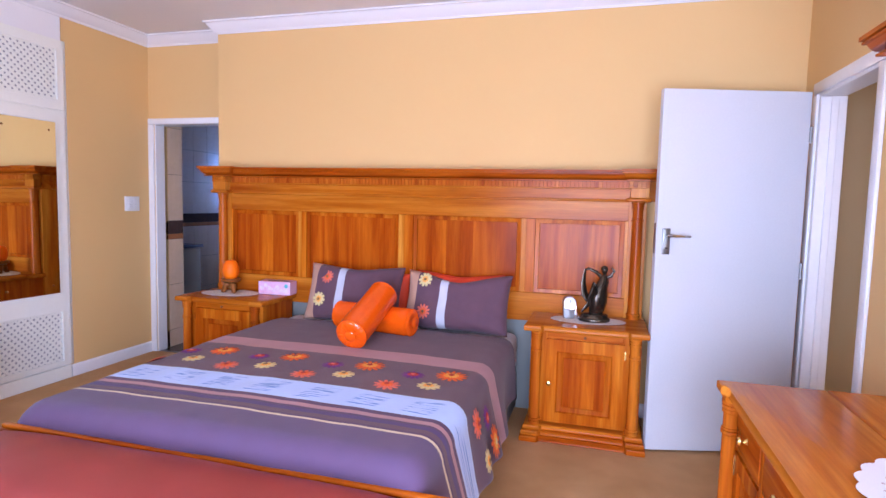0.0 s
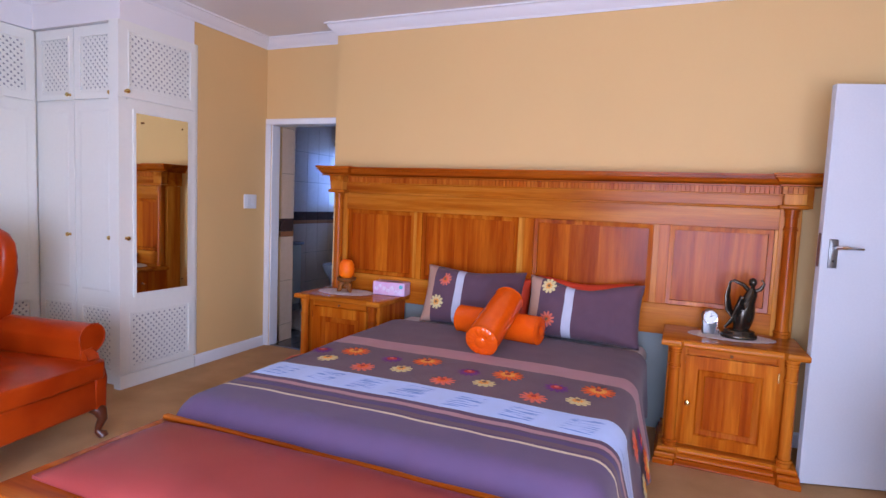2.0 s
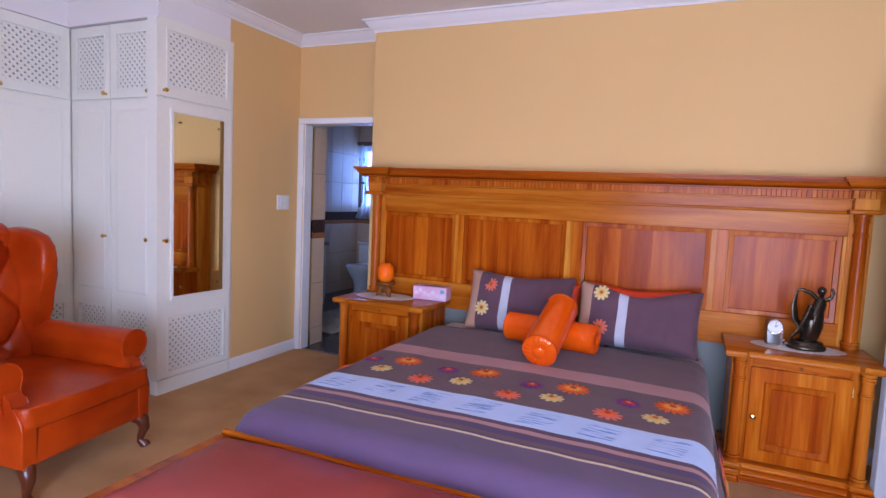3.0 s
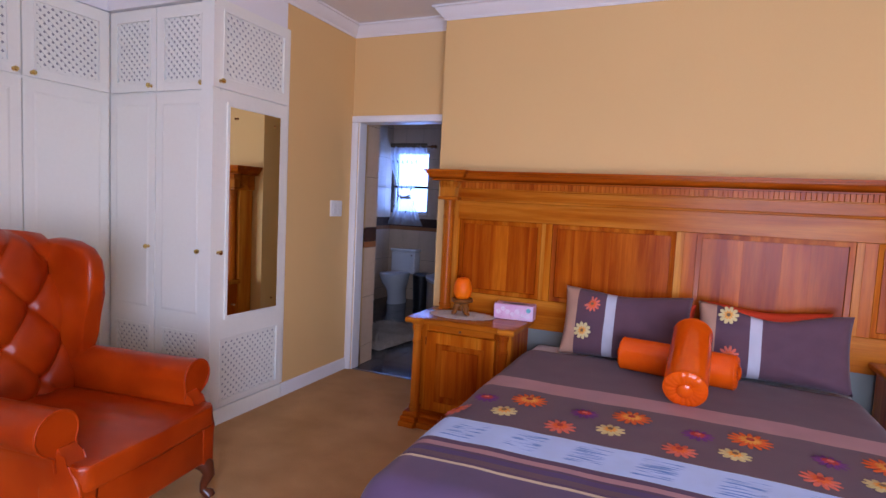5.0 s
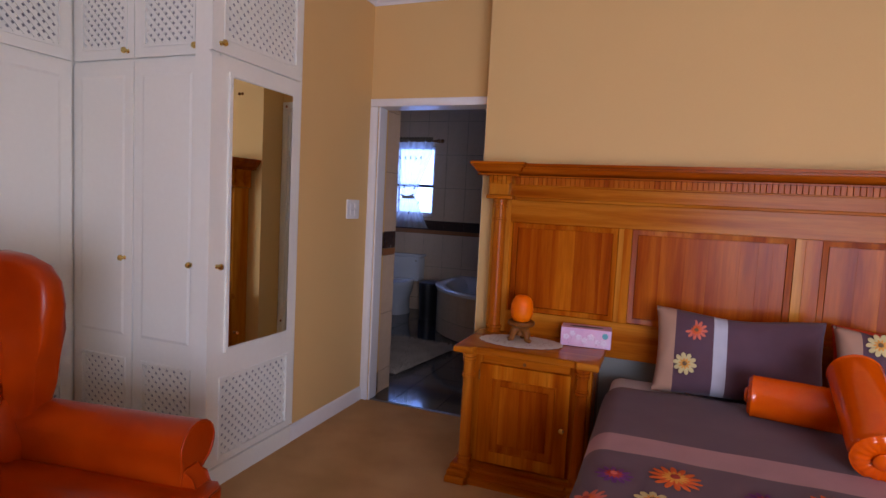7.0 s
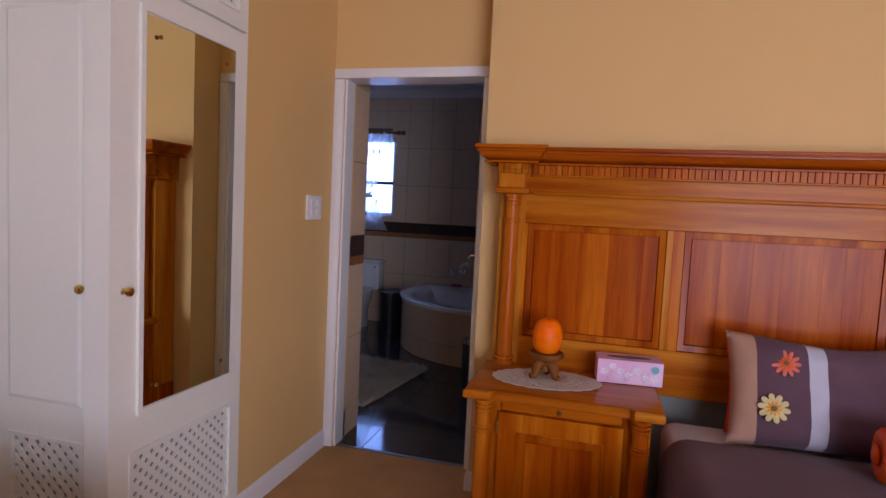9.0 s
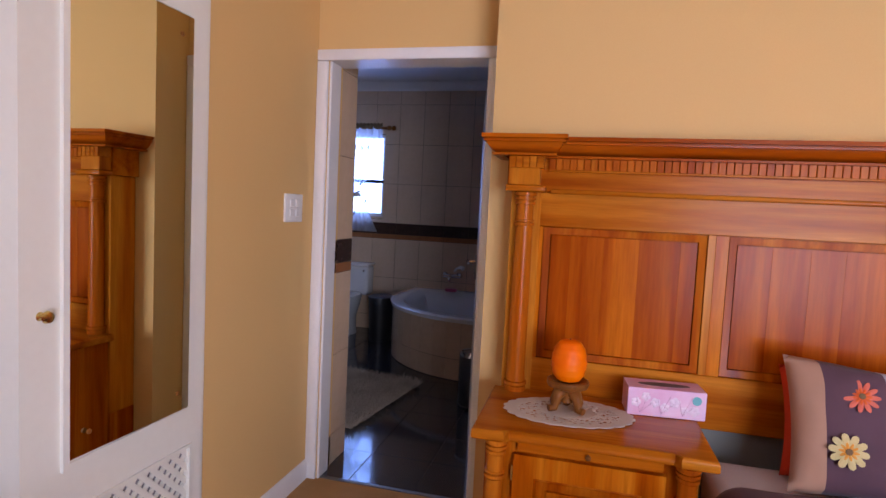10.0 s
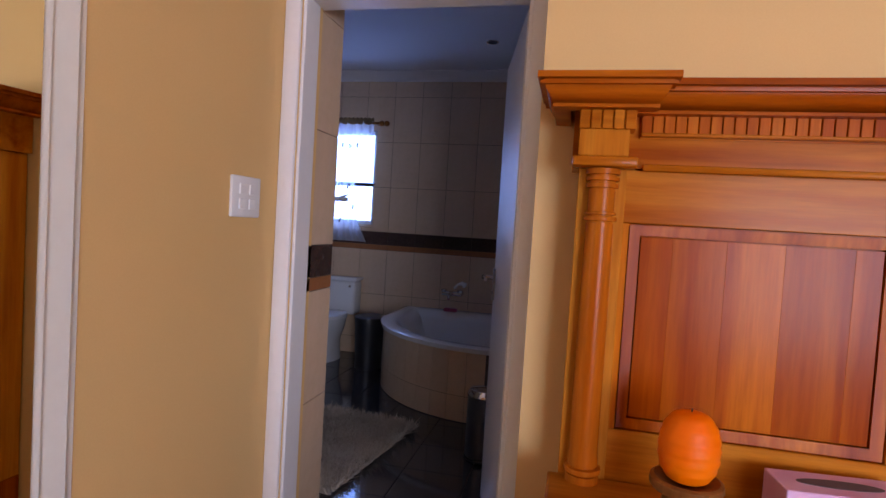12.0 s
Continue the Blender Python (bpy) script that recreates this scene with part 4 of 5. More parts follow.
pillow(pose(-2.80, 3.47, 0.555, -14, 0, 2), 0.70, 0.35, 0.16, 0.02, 3.0, ORANGECOTTON, "plain orange cotton pillow leaning on the headboard")
pillow(pose(-2.12, 3.47, 0.562, -14, 0, -3), 0.62, 0.375, 0.16, 0.02, 5.0, ORANGECOTTON, "plain orange cotton pillow leaning on the headboard")
P_FLOW = ((-0.175, 0.292, 11, 0.047, F_CORAL, F_BROWN, True), (-0.215, 0.135, 10, 0.050, F_YELLOW, F_BROWN, False))
pillow(pose(-2.822, 3.315, 0.566, -20, 0, 0), 0.70, 0.405, 0.16, 0.020, 9.0, PILLOW, "purple pillow with a pale stripe and two sewn flowers", P_FLOW)
P_FLOW2 = ((-0.205, 0.315, 10, 0.050, F_YELLOW, F_BROWN, False), (-0.192, 0.105, 11, 0.050, F_CORAL, F_BROWN, True))
pillow(pose(-2.096, 3.315, 0.566, -20, 0, -2), 0.71, 0.395, 0.16, 0.06, 14.0, PILLOW, "purple pillow with a pale stripe and a sagging top edge", P_FLOW2)


def bolster(m, length, r, label):
    rings = []
    n = 24
    body = [(0.012, 0.012), (0.030, 0.008), (0.036, 0.008), (0.043, 0.004), (r * 0.62, 0.001), (r * 0.80, 0.002), (r * 0.90, 0.006), (r * 0.955, 0.013), (r * 1.0, 0.015), (r * 1.01, 0.020), (r * 0.985, 0.024), (r, 0.040)]
    rings = [(q, z) for q, z in body] + [(r * 1.01, length * 0.3), (r * 0.99, length * 0.6), (r, length - 0.035)] + [(q, length - z) for q, z in body[::-1]][1:]
    bm = lathe(bmesh.new(), rings, 0, 0, 72)
    for v in bm.verts:
        a = math.atan2(v.co.y, v.co.x)
        q = math.hypot(v.co.x, v.co.y)
        end = max(0, 1 - min(v.co.z, length - v.co.z) / 0.04)
        k = 1 + 0.012 * noise.noise(v.co * 14)
        if 0.036 < q < r * 0.97 and end > 0.5:
            # gathered pleats that run from the button to the piping
            v.co.z += (1 if v.co.z < length / 2 else -1) * (0.0025 + 0.0020 * math.sin(a * 18 + 0.6 * math.sin(a * 5)))
        v.co.x *= k
        v.co.y *= k
    t = part("bolster", bm, SATIN, None, smooth=60)
    t.matrix_basis = m
    tagged(t, label, "bolster cushion", "orange bolsters")
    for z, s in ((0.004, -1), (length - 0.004, 1)):
        part("end_button", lathe(bmesh.new(), [(0.030, 0.0), (0.033, 0.006), (0.024, 0.013), (0.006, 0.016)], 0, 0, 18, pose(0, 0, z, 180 if s < 0 else 0, 0, 0)), SATIN, t, "gathered end with a covered button")
    return t


def along_axis(a, b):
    d = Vector(b) - Vector(a)
    return Matrix.Translation(a) @ Vector((0, 0, 1)).rotation_difference(d).to_matrix().to_4x4()


bolster(along_axis((-2.805, 3.105, 0.672), (-2.255, 3.015, 0.672)), 0.555, 0.083, "orange satin bolster lying across the bed")
bolster(along_axis((-2.488, 2.612, 0.660), (-2.468, 3.060, 0.835)), 0.47, 0.090, "orange satin bolster leaning over the other one")

# ---------------------------------------------------------------- bench at the foot of the bed
bench = thing("bench", pose(-2.505, 1.145, 0), "wooden chest bench with a maroon leather seat at the bed's foot", "bench")
part("chest_body", boxed(-0.855, 0.874, -0.27, 0.28, 0.06, 0.455, bevel=0.004), WOODX, bench)
part("plinth", boxed(-0.879, 0.898, -0.295, 0.30, 0.0, 0.07, bevel=0.008, seg=2), WOODX, bench)
part("lid", boxed(-0.907, 0.926, -0.33, 0.318, 0.456, 0.484, bevel=0.009, seg=3), WOODX, bench)
part("back_rim", boxed(-0.893, 0.912, 0.284, 0.312, 0.4845, 0.503, bevel=0.007, seg=3), WOODX, bench)


def seat_point(u, v):
    a, b = u * 2 - 1, v * 2 - 1
    k = max(0.0, (1 - abs(a) ** 5) * (1 - abs(b) ** 3)) ** 0.6
    x, y = a * 0.842, -0.005 + b * 0.245 + 0.02
    return Vector((x * (1 - 0.012 * (1 - b * b)), y, 0.486 + 0.010 + 0.062 * k + 0.004 * noise.noise(Vector((x * 4, y * 6, 0)))))


bm = bmesh.new()
vs = grid_mesh(bm, seat_point, 60, 24)
border = [v for v in bm.verts if v.is_boundary]
for e in [e for e in bm.edges if e.is_boundary]:
    p, q = e.verts
    r0 = bm.verts.new((p.co.x, p.co.y, 0.4845))
    r1 = bm.verts.new((q.co.x, q.co.y, 0.4845))
    bm.faces.new((p, q, r1, r0))
bmesh.ops.remove_doubles(bm, verts=bm.verts[:], dist=1e-5)
part("seat_pad", bm, MAROON, bench, "domed maroon leather pad", smooth=60)

# ---------------------------------------------------------------- wing armchair
chair = thing("armchair", pose(-4.80, 1.575, 0, 0, 0, 8), "orange leather wing armchair with a buttoned back and cabriole legs", "armchair")


def extruded(bm, outline, y0, y1, bevel=0.0, seg=3):
    """An outline [(x, z)] given thickness along y."""
    a = [bm.verts.new((x, y0, z)) for x, z in outline]
    b = [bm.verts.new((x, y1, z)) for x, z in outline]
    f = [bm.faces.new(a), bm.faces.new(b[::-1])]
    for i in range(len(a)):
        j = (i + 1) % len(a)
        bm.faces.new((a[i], b[i], b[j], a[j]))
    if bevel:
        bmesh.ops.bevel(bm, geom=list({e for q in f for e in q.edges}), offset=bevel, segments=seg, profile=0.6, affect="EDGES")
    return bm


part("seat_frame", boxed(-0.50, 0.385, -0.335, 0.335, 0.165, 0.335, bevel=0.015, seg=3), ORANGELEATHER, chair)
# loose T-shaped cushion, domed
bm = bmesh.new()
T = [(-0.40, -0.27), (0.285, -0.27), (0.295, -0.345), (0.375, -0.350), (0.405, -0.32), (0.412, 0.0), (0.405, 0.32), (0.375, 0.350), (0.295, 0.345), (0.285, 0.27), (-0.40, 0.27)]
lo = [bm.verts.new((x, y, 0.337)) for x, y in T]
hi = [bm.verts.new((x, y, 0.435)) for x, y in T]
bm.faces.new(lo[::-1])
tf = bm.faces.new(hi)
for i in range(len(T)):
    j = (i + 1) % len(T)
    bm.faces.new((lo[i], lo[j], hi[j], hi[i]))
bmesh.ops.bevel(bm, geom=[e for e in bm.edges], offset=0.018, segments=3, profile=0.6, affect="EDGES")
part("seat_cushion", bm, ORANGELEATHER, chair, "loose leather seat cushion with piping", smooth=50)


def crown_point(u, v):
    a, b = u * 2 - 1, v * 2 - 1
    x, y = -0.005 + a * 0.385, b * 0.262
    k = (1 - a ** 4) * (1 - b ** 4)
    return Vector((x, y, 0.4345 + 0.024 * k + 0.005 * noise.noise(Vector((x * 6, y * 14, 2))) * k))


bm = bmesh.new()
grid_mesh(bm, crown_point, 30, 24)
part("cushion_crown", bm, ORANGELEATHER, chair, smooth=80)


def piping(parent, pts, r=0.005):
    return part("piping", tube(bmesh.new(), pts, [r] * len(pts), 8), ORANGELEATHER, parent, smooth=60)


piping(chair, [(0.30, 0.340, 0.429), (0.37, 0.343, 0.429), (0.398, 0.316, 0.429), (0.406, 0.0, 0.429), (0.398, -0.316, 0.429), (0.37, -0.343, 0.429), (0.30, -0.340, 0.429)])
piping(chair, [(0.37, 0.343, 0.344), (0.398, 0.316, 0.344), (0.406, 0.0, 0.344), (0.398, -0.316, 0.344), (0.37, -0.343, 0.344)])
for side in (-1, 1):
    prof = [(0.0, 0.20), (0.0, 0.46), (0.004, 0.50)]
    c, r = (0.075, 0.545), 0.080
    prof += [(c[0] + r * math.cos(radians(d)), c[1] + r * math.sin(radians(d))) for d in range(190, -75, -18)]
    prof += [(0.088, 0.455), (0.078, 0.40), (0.072, 0.20)]
    bm = bmesh.new()
    rows = []
    for x, g in ((-0.56, 0.86), (-0.3, 0.95), (0.05, 1.0), (0.24, 1.05), (0.275, 1.05), (0.288, 1.01)):
        rows.append([bm.verts.new((x + (0.025 * (z - 0.40) if x > 0.1 else 0), side * (0.272 + o * g), 0.2 + (z - 0.2) * (0.97 + 0.03 * g))) for o, z in prof])
    for p, q in zip(rows, rows[1:]):
        for i in range(len(prof)):
            j = (i + 1) % len(prof)
            bm.faces.new((p[i], p[j], q[j], q[i]))
    bm.faces.new(rows[0])
    bm.faces.new(rows[-1][::-1])
    arm = part("arm", bm, ORANGELEATHER, chair, "rolled leather arm", smooth=50)
    piping(arm, [(0.288 + 0.025 * (z - 0.40), side * (0.272 + o * 1.03), 0.2 + (z - 0.2)) for o, z in prof[1:-1]], 0.0045)
    # the front of the arm below the scroll runs down to the leg
    part("arm_facing", extruded(bmesh.new(), [(0.20, 0.165), (0.388, 0.165), (0.390, 0.330), (0.386, 0.375), (0.368, 0.405), (0.340, 0.432), (0.315, 0.458), (0.298, 0.490), (0.20, 0.490)], side * 0.276, side * 0.352, 0.014), ORANGELEATHER, arm, smooth=50)
    wing = [(-0.70, 0.50), (-0.335, 0.54), (-0.305, 0.60), (-0.295, 0.68), (-0.280, 0.78), (-0.255, 0.88), (-0.240, 0.97), (-0.255, 1.05), (-0.30, 1.105), (-0.38, 1.135), (-0.48, 1.145), (-0.62, 1.12), (-0.74, 1.09)]
    w = part("wing", extruded(bmesh.new(), wing, side * 0.272, side * 0.362, 0.036, 4), ORANGELEATHER, chair, "curved leather wing", smooth=60)
    piping(w, [(x + (-0.46 - x) * 0.055, side * 0.353, z + (0.84 - z) * 0.045) for x, z in wing[1:-1]], 0.0045)


def back_point(u, v):
    y = (u * 2 - 1) * 0.285
    z = 0.40 + v * 0.76
    x = -0.385 - 0.17 * v
    arch = 0.03 * (1 - (u * 2 - 1) ** 2) * max(0, v - 0.8) * 5
    # diamond buttoning
    cell = 0.145
    gx, gz = y / cell, z / (cell * 1.15)
    p, q = (gx + gz) * 0.5, (gx - gz) * 0.5
    dp, dq = abs(p - round(p)), abs(q - round(q))
    btn = math.hypot(dp, dq)
    puff = 0.046 * (math.sin(math.pi * dp) * math.sin(math.pi * dq)) ** 0.42 - 0.020 * max(0, 1 - btn / 0.16)
    edge = 0.05 * (abs(u * 2 - 1) ** 6)
    top = -0.06 * max(0, v - 0.92) / 0.08 * max(0, v - 0.92) / 0.08
    return Vector((x + puff + 0.02 - edge * 0.3 + top, y, z + arch))


bm = bmesh.new()
grid_mesh(bm, back_point, 64, 76)
back = part("backrest", bm, ORANGELEATHER, chair, "deep-buttoned leather back", smooth=80)
for i in range(-3, 4):
    for j in range(2, 9):
        y, z = i * 0.145, j * 0.145 * 1.15
        if (i + j) % 2 == 0 and abs(y) < 0.26 and 0.45 < z < 1.10:
            v = (z - 0.40) / 0.76
            part("button", lathe(bmesh.new(), [(0.011, 0), (0.010, 0.004), (0.004, 0.007)], 0, 0, 12, pose(-0.385 - 0.17 * v - 0.006, y, z, 0, 77, 0)), ORANGELEATHER, back)
part("back_shell", extruded(bmesh.new(), [(-0.50, 0.20), (-0.45, 0.36), (-0.58, 1.14), (-0.63, 1.17), (-0.70, 1.15), (-0.69, 1.0), (-0.57, 0.20)], -0.285, 0.285, 0.025), ORANGELEATHER, chair, smooth=50)
for side in (-1, 1):
    part("leg", tube(bmesh.new(), [(0.345, side * 0.305, 0.170), (0.375, side * 0.318, 0.145), (0.385, side * 0.322, 0.105), (0.365, side * 0.315, 0.055), (0.362, side * 0.313, 0.03), (0.385, side * 0.322, 0.012), (0.390, side * 0.324, 0.0)], [0.040, 0.036, 0.027, 0.019, 0.018, 0.027, 0.026], 12), LEGWOOD, chair, "dark carved cabriole leg", smooth=60)
    part("leg", tube(bmesh.new(), [(-0.44, side * 0.28, 0.21), (-0.47, side * 0.285, 0.10), (-0.52, side * 0.29, 0.0)], [0.028, 0.022, 0.020], 10), LEGWOOD, chair, "dark raked back leg", smooth=60)

# ---------------------------------------------------------------- dresser and its mirror
dresser = thing("dresser", pose(-0.435, 1.43, 0, 0, 0, -90), "varnished hardwood dresser with drawers and turned corner columns", "dresser")
DW = 1.22
part("top", slab(0.752, 0.786, DW, 0.345, 0.030, 0.075, 0.010), GOLDX, dresser)
part("top_back", boxed(-DW / 2, DW / 2, 0.0005, 0.335, 0.752, 0.786, bevel=0.004), GOLDX, dresser)
part("under_moulding", slab(0.730, 0.7515, DW - 0.03, 0.330, 0.030, 0.072, 0.006), WOODX, dresser)
part("body", boxed(-DW / 2 + 0.03, DW / 2 - 0.03, -0.275, 0.33, 0.09, 0.7295, bevel=0.003), WOODX, dresser)
part("plinth", slab(0.0, 0.089, DW, 0.345, 0.030, 0.08, 0.010), WOODX, dresser)
for sx in (-1, 1):
    column("column", bmesh.new(), dresser, sx * (DW / 2 - 0.042), -0.300, 0.09, 0.7298, 0.027)
part("divider", boxed(-0.230, -0.200, -0.288, -0.276, 0.10, 0.725, bevel=0.004), WOODZ, dresser)
part("divider", boxed(0.200, 0.230, -0.288, -0.276, 0.10, 0.725, bevel=0.004), WOODZ, dresser)
for x0, x1 in ((-0.525, -0.235), (-0.195, 0.195), (0.235, 0.525)):
    dr = part("drawer", boxed(x0, x1, -0.290, -0.2755, 0.575, 0.722, bevel=0.006, seg=2), WOODX, dresser)
    knob(dr, (x0 + x1) / 2, -0.290, 0.655)
    dd = part("door", frame_of(bmesh.new(), x0, x1, 0.105, 0.565, -0.290, -0.2755, [(x0 + 0.05, x1 - 0.05, 0.16, 0.51)]), WOODZ, dresser)
    part("panel", groove_ring(bmesh.new(), x0 + 0.05, x1 - 0.05, 0.16, 0.51, -0.278, 0.03, 0.008), PANELWOOD, dd, smooth=0)
    part("hinge", boxed(x0 - 0.004, x0 + 0.006, -0.294, -0.288, 0.48, 0.55), BRASS, dd, "brass hinge")
hutch = thing("dresser_mirror", pose(-0.36, 1.43, 0.787, 0, 0, -90), "hardwood mirror with a moulded cornice standing on the dresser", "mirror")
part("post", boxed(-0.52, -0.44, 0.16, 0.26, 0.0, 1.08, bevel=0.004), WOODZ, hutch)
part("post", boxed(0.44, 0.52, 0.16, 0.26, 0.0, 1.08, bevel=0.004), WOODZ, hutch)
part("rail", boxed(-0.44, 0.44, 0.17, 0.26, 0.0, 0.09, bevel=0.004), WOODX, hutch)
part("mirror_pane", boxed(-0.44, 0.44, 0.205, 0.213, 0.09, 1.08), MIRROR, hutch, "plain mirror glass", smooth=0)
part("frieze", boxed(-0.54, 0.54, 0.02, 0.26, 1.0805, 1.10, bevel=0.004), WOODX, hutch)
hc = crown(bmesh.new(), -0.60, 0.60, 0.33, 1.17)
bmesh.ops.transform(hc, matrix=Matrix.Translation((0, 0.26, 0)), verts=hc.verts[:])
part("cornice", hc, WOODX, hutch)
part("cornice_top", boxed(-0.56, 0.56, -0.02, 0.259, 1.135, 1.160), WOODX, hutch)


# ---------------------------------------------------------------- lace mats


def doily(name, m, rx, ry, cloth, label):
    """An oval openwork mat: a plain middle, a ring of cut-out leaves and a scalloped border."""
    n, steps, edge = 132, 26, 20

    def lace(k0, k1, middle):
        bm = bmesh.new()
        grid = []
        for k in range(k0, k1 + 1):
            q = 0.30 + 0.66 * k / steps
            row = []
            for i in range(n):
                t = 2 * math.pi * i / n
                w = q * (1 + 0.05 * (k / steps) ** 3 * abs(math.sin(t * 11)))
                row.append(bm.verts.new((w * rx * math.cos(t), w * ry * math.sin(t), 0.003)))
            grid.append(row)
        if middle:
            bm.faces.new(grid[0])
        for k in range(k0, k1):
            u = (k + 0.5) / steps
            for i in range(n):
                t = 2 * math.pi * (i + 0.5) / n
                leaf = math.sin(t * 22 + 9 * u) * math.sin(u * 26 + 1.5 * math.sin(t * 11))
                if (0.14 < u < 0.68 and leaf > 0.08) or (0.70 < u < 0.75 and math.sin(t * 33 - 14 * u) > 0.3):
                    continue
                j = (i + 1) % n
                bm.faces.new((grid[k - k0][i], grid[k - k0][j], grid[k - k0 + 1][j], grid[k - k0 + 1][i]))
        bmesh.ops.delete(bm, geom=[v for v in bm.verts if not v.link_faces], context="VERTS")
        up = bmesh.ops.extrude_face_region(bm, geom=bm.faces[:])
        bmesh.ops.translate(bm, vec=(0, 0, 0.0022), verts=[v for v in up["geom"] if isinstance(v, bmesh.types.BMVert)])
        return bm

    mat = thing(name, m, label, "doily")
    part("lace_centre", lace(0, edge, True), cloth, mat, smooth=0)
    part("scalloped_border", lace(edge, steps, False), cloth, mat, smooth=0)
    return mat


doily("doily", pose(-3.815, 3.385, 0.6905, 0, 0, 6), 0.215, 0.135, LACE, "cream oval lace doily under the candle holder")
doily("doily", pose(-1.262, 3.40, 0.6905, 0, 0, 3), 0.225, 0.120, LACE, "cream oval lace doily under the clock and statue")
doily("doily", pose(-0.40, 1.22, 0.7865, 0, 0, 80), 0.27, 0.24, WHITELACE, "white lace mat on the dresser top")

# ---------------------------------------------------------------- candle, tissue box, clock, statue
holder = thing("candle_holder", pose(-3.822, 3.40, 0.6955), "carved wooden three-legged candle holder on a doily", "candle holder")
part("bowl", lathe(bmesh.new(), [(0.020, 0.062), (0.030, 0.072), (0.050, 0.078), (0.066, 0.084), (0.070, 0.092), (0.069, 0.103), (0.062, 0.107), (0.052, 0.104), (0.036, 0.098), (0.010, 0.096)], 0, 0, 24), CARVED, holder)
part("stem", lathe(bmesh.new(), [(0.022, 0.030), (0.018, 0.046), (0.022, 0.058), (0.026, 0.070)], 0, 0, 14), CARVED, holder)
for k in range(3):
    a = radians(90 + 120 * k)
    c, s_ = math.cos(a), math.sin(a)
    part("leg", tube(bmesh.new(), [(0.010 * c, 0.010 * s_, 0.066), (0.034 * c, 0.034 * s_, 0.058), (0.044 * c, 0.044 * s_, 0.034), (0.046 * c, 0.046 * s_, 0.012), (0.066 * c, 0.066 * s_, 0.010)], [0.018, 0.021, 0.018, 0.014, 0.012], 10), CARVED, holder, smooth=60)
candle = lathe(bmesh.new(), [(0.012 + 0.0495 * math.sin(math.pi * k / 30) ** 0.66 - 0.007 * k / 30, 0.139 * (0.5 - 0.5 * math.cos(math.pi * k / 30))) for k in range(31)], 0, 0, 28)
for v in candle.verts:
    k = 1 + 0.018 * math.sin(v.co.z * 300)
    v.co.x, v.co.y = v.co.x * k, v.co.y * k
candle = part("candle", candle, WAX, None, smooth=60)
candle.matrix_basis = pose(-3.822, 3.40, 0.796)
tagged(candle, "round orange wax candle in a wooden holder", "candle")
part("wick", tube(bmesh.new(), [(0, 0, 0.139), (0.001, 0, 0.146)], [0.0015, 0.001], 6), BLACKPLASTIC, candle)

TISSUE = mottled("pink_printed_card", (0.74, 0.38, 0.58), (0.80, 0.56, 0.72), 0.45, 14.0, 9.0, 0.02, 0.0005)
BLOSSOM = plain("white_print", (0.80, 0.64, 0.76), 0.5)
TEAL = plain("teal_print", (0.10, 0.42, 0.46), 0.5)
PLUM = plain("plum_print", (0.50, 0.25, 0.40), 0.5)
tissue = thing("tissue_box", pose(-3.503, 3.517, 0.691, 0, 0, 5), "pink floral cardboard tissue box on the nightstand", "tissue box")
part("carton", boxed(-0.125, 0.125, -0.055, 0.055, 0.0, 0.095, bevel=0.002), TISSUE, tissue)
slot = bmesh.new()
lathe(slot, [(0.085, 0.0952), (0.085, 0.0962)], 0, 0, 28)
for v in slot.verts:
    v.co.y *= 0.25
part("slot", slot, DARKSLOT, tissue, "grey film slot in the top")
random.seed(11)
for k in range(7):
    bx, bz, br = -0.098 + 0.031 * k, random.uniform(0.026, 0.070), random.uniform(0.011, 0.018)
    # five rounded petals round a small eye
    for q in range(5):
        pa = 2 * math.pi * q / 5 + k
        part("petal", lathe(bmesh.new(), [(br * 0.52, 0.0), (br * 0.48, 0.0003)], 0, 0, 10, pose(bx + br * 0.6 * math.cos(pa), -0.0552 - 0.00012 * q - 0.0007 * (k % 2), bz + br * 0.6 * math.sin(pa), 90)), BLOSSOM, tissue)
for k in range(3):
    bx = -0.085 + k * 0.068
    for ex, ez in ((0.030, 0.068), (-0.012, 0.055), (0.040, 0.040)):
        part("twig", tube(bmesh.new(), [(bx, -0.0568, 0.012), (bx + ex * 0.5, -0.0568, 0.010 + ez * 0.5), (bx + ex, -0.0568, 0.010 + ez)], [0.0006, 0.0005, 0.0004], 6), PLUM, tissue)
part("dot", lathe(bmesh.new(), [(0.015, 0.0), (0.0145, 0.0008)], 0, 0, 16, pose(0.095, -0.0556, 0.066, 90)), TEAL, tissue)

clock = thing("alarm_clock", pose(-1.378, 3.415, 0.696, 0, 0, 10), "small brushed steel table clock with a white dial", "clock")
arch = [(-0.034, 0.0), (0.034, 0.0), (0.036, 0.06)] + [(0.042 * math.cos(radians(a)), 0.098 + 0.042 * math.sin(radians(a))) for a in range(0, 181, 15)] + [(-0.036, 0.06)]
part("case", extruded(bmesh.new(), arch, -0.018, 0.022, 0.005), STEEL, clock, smooth=50)
part("foot", extruded(bmesh.new(), [(0.030, 0.0), (0.055, 0.0), (0.048, 0.03), (0.043, 0.09), (0.038, 0.09)], -0.024, 0.010, 0.003), CHROME, clock, "curved chrome strut")
dial = part("dial", lathe(bmesh.new(), [(0.036, 0.0), (0.036, 0.003)], 0, 0, 32, pose(0, -0.018, 0.098, 90)), PLASTICWHITE, clock, "white dial")
ringpts = [(0.0385 * math.cos(2 * math.pi * i / 32), -0.0205, 0.098 + 0.0385 * math.sin(2 * math.pi * i / 32)) for i in range(33)]
part("bezel", tube(bmesh.new(), ringpts, [0.003] * 33, 8), CHROME, clock)
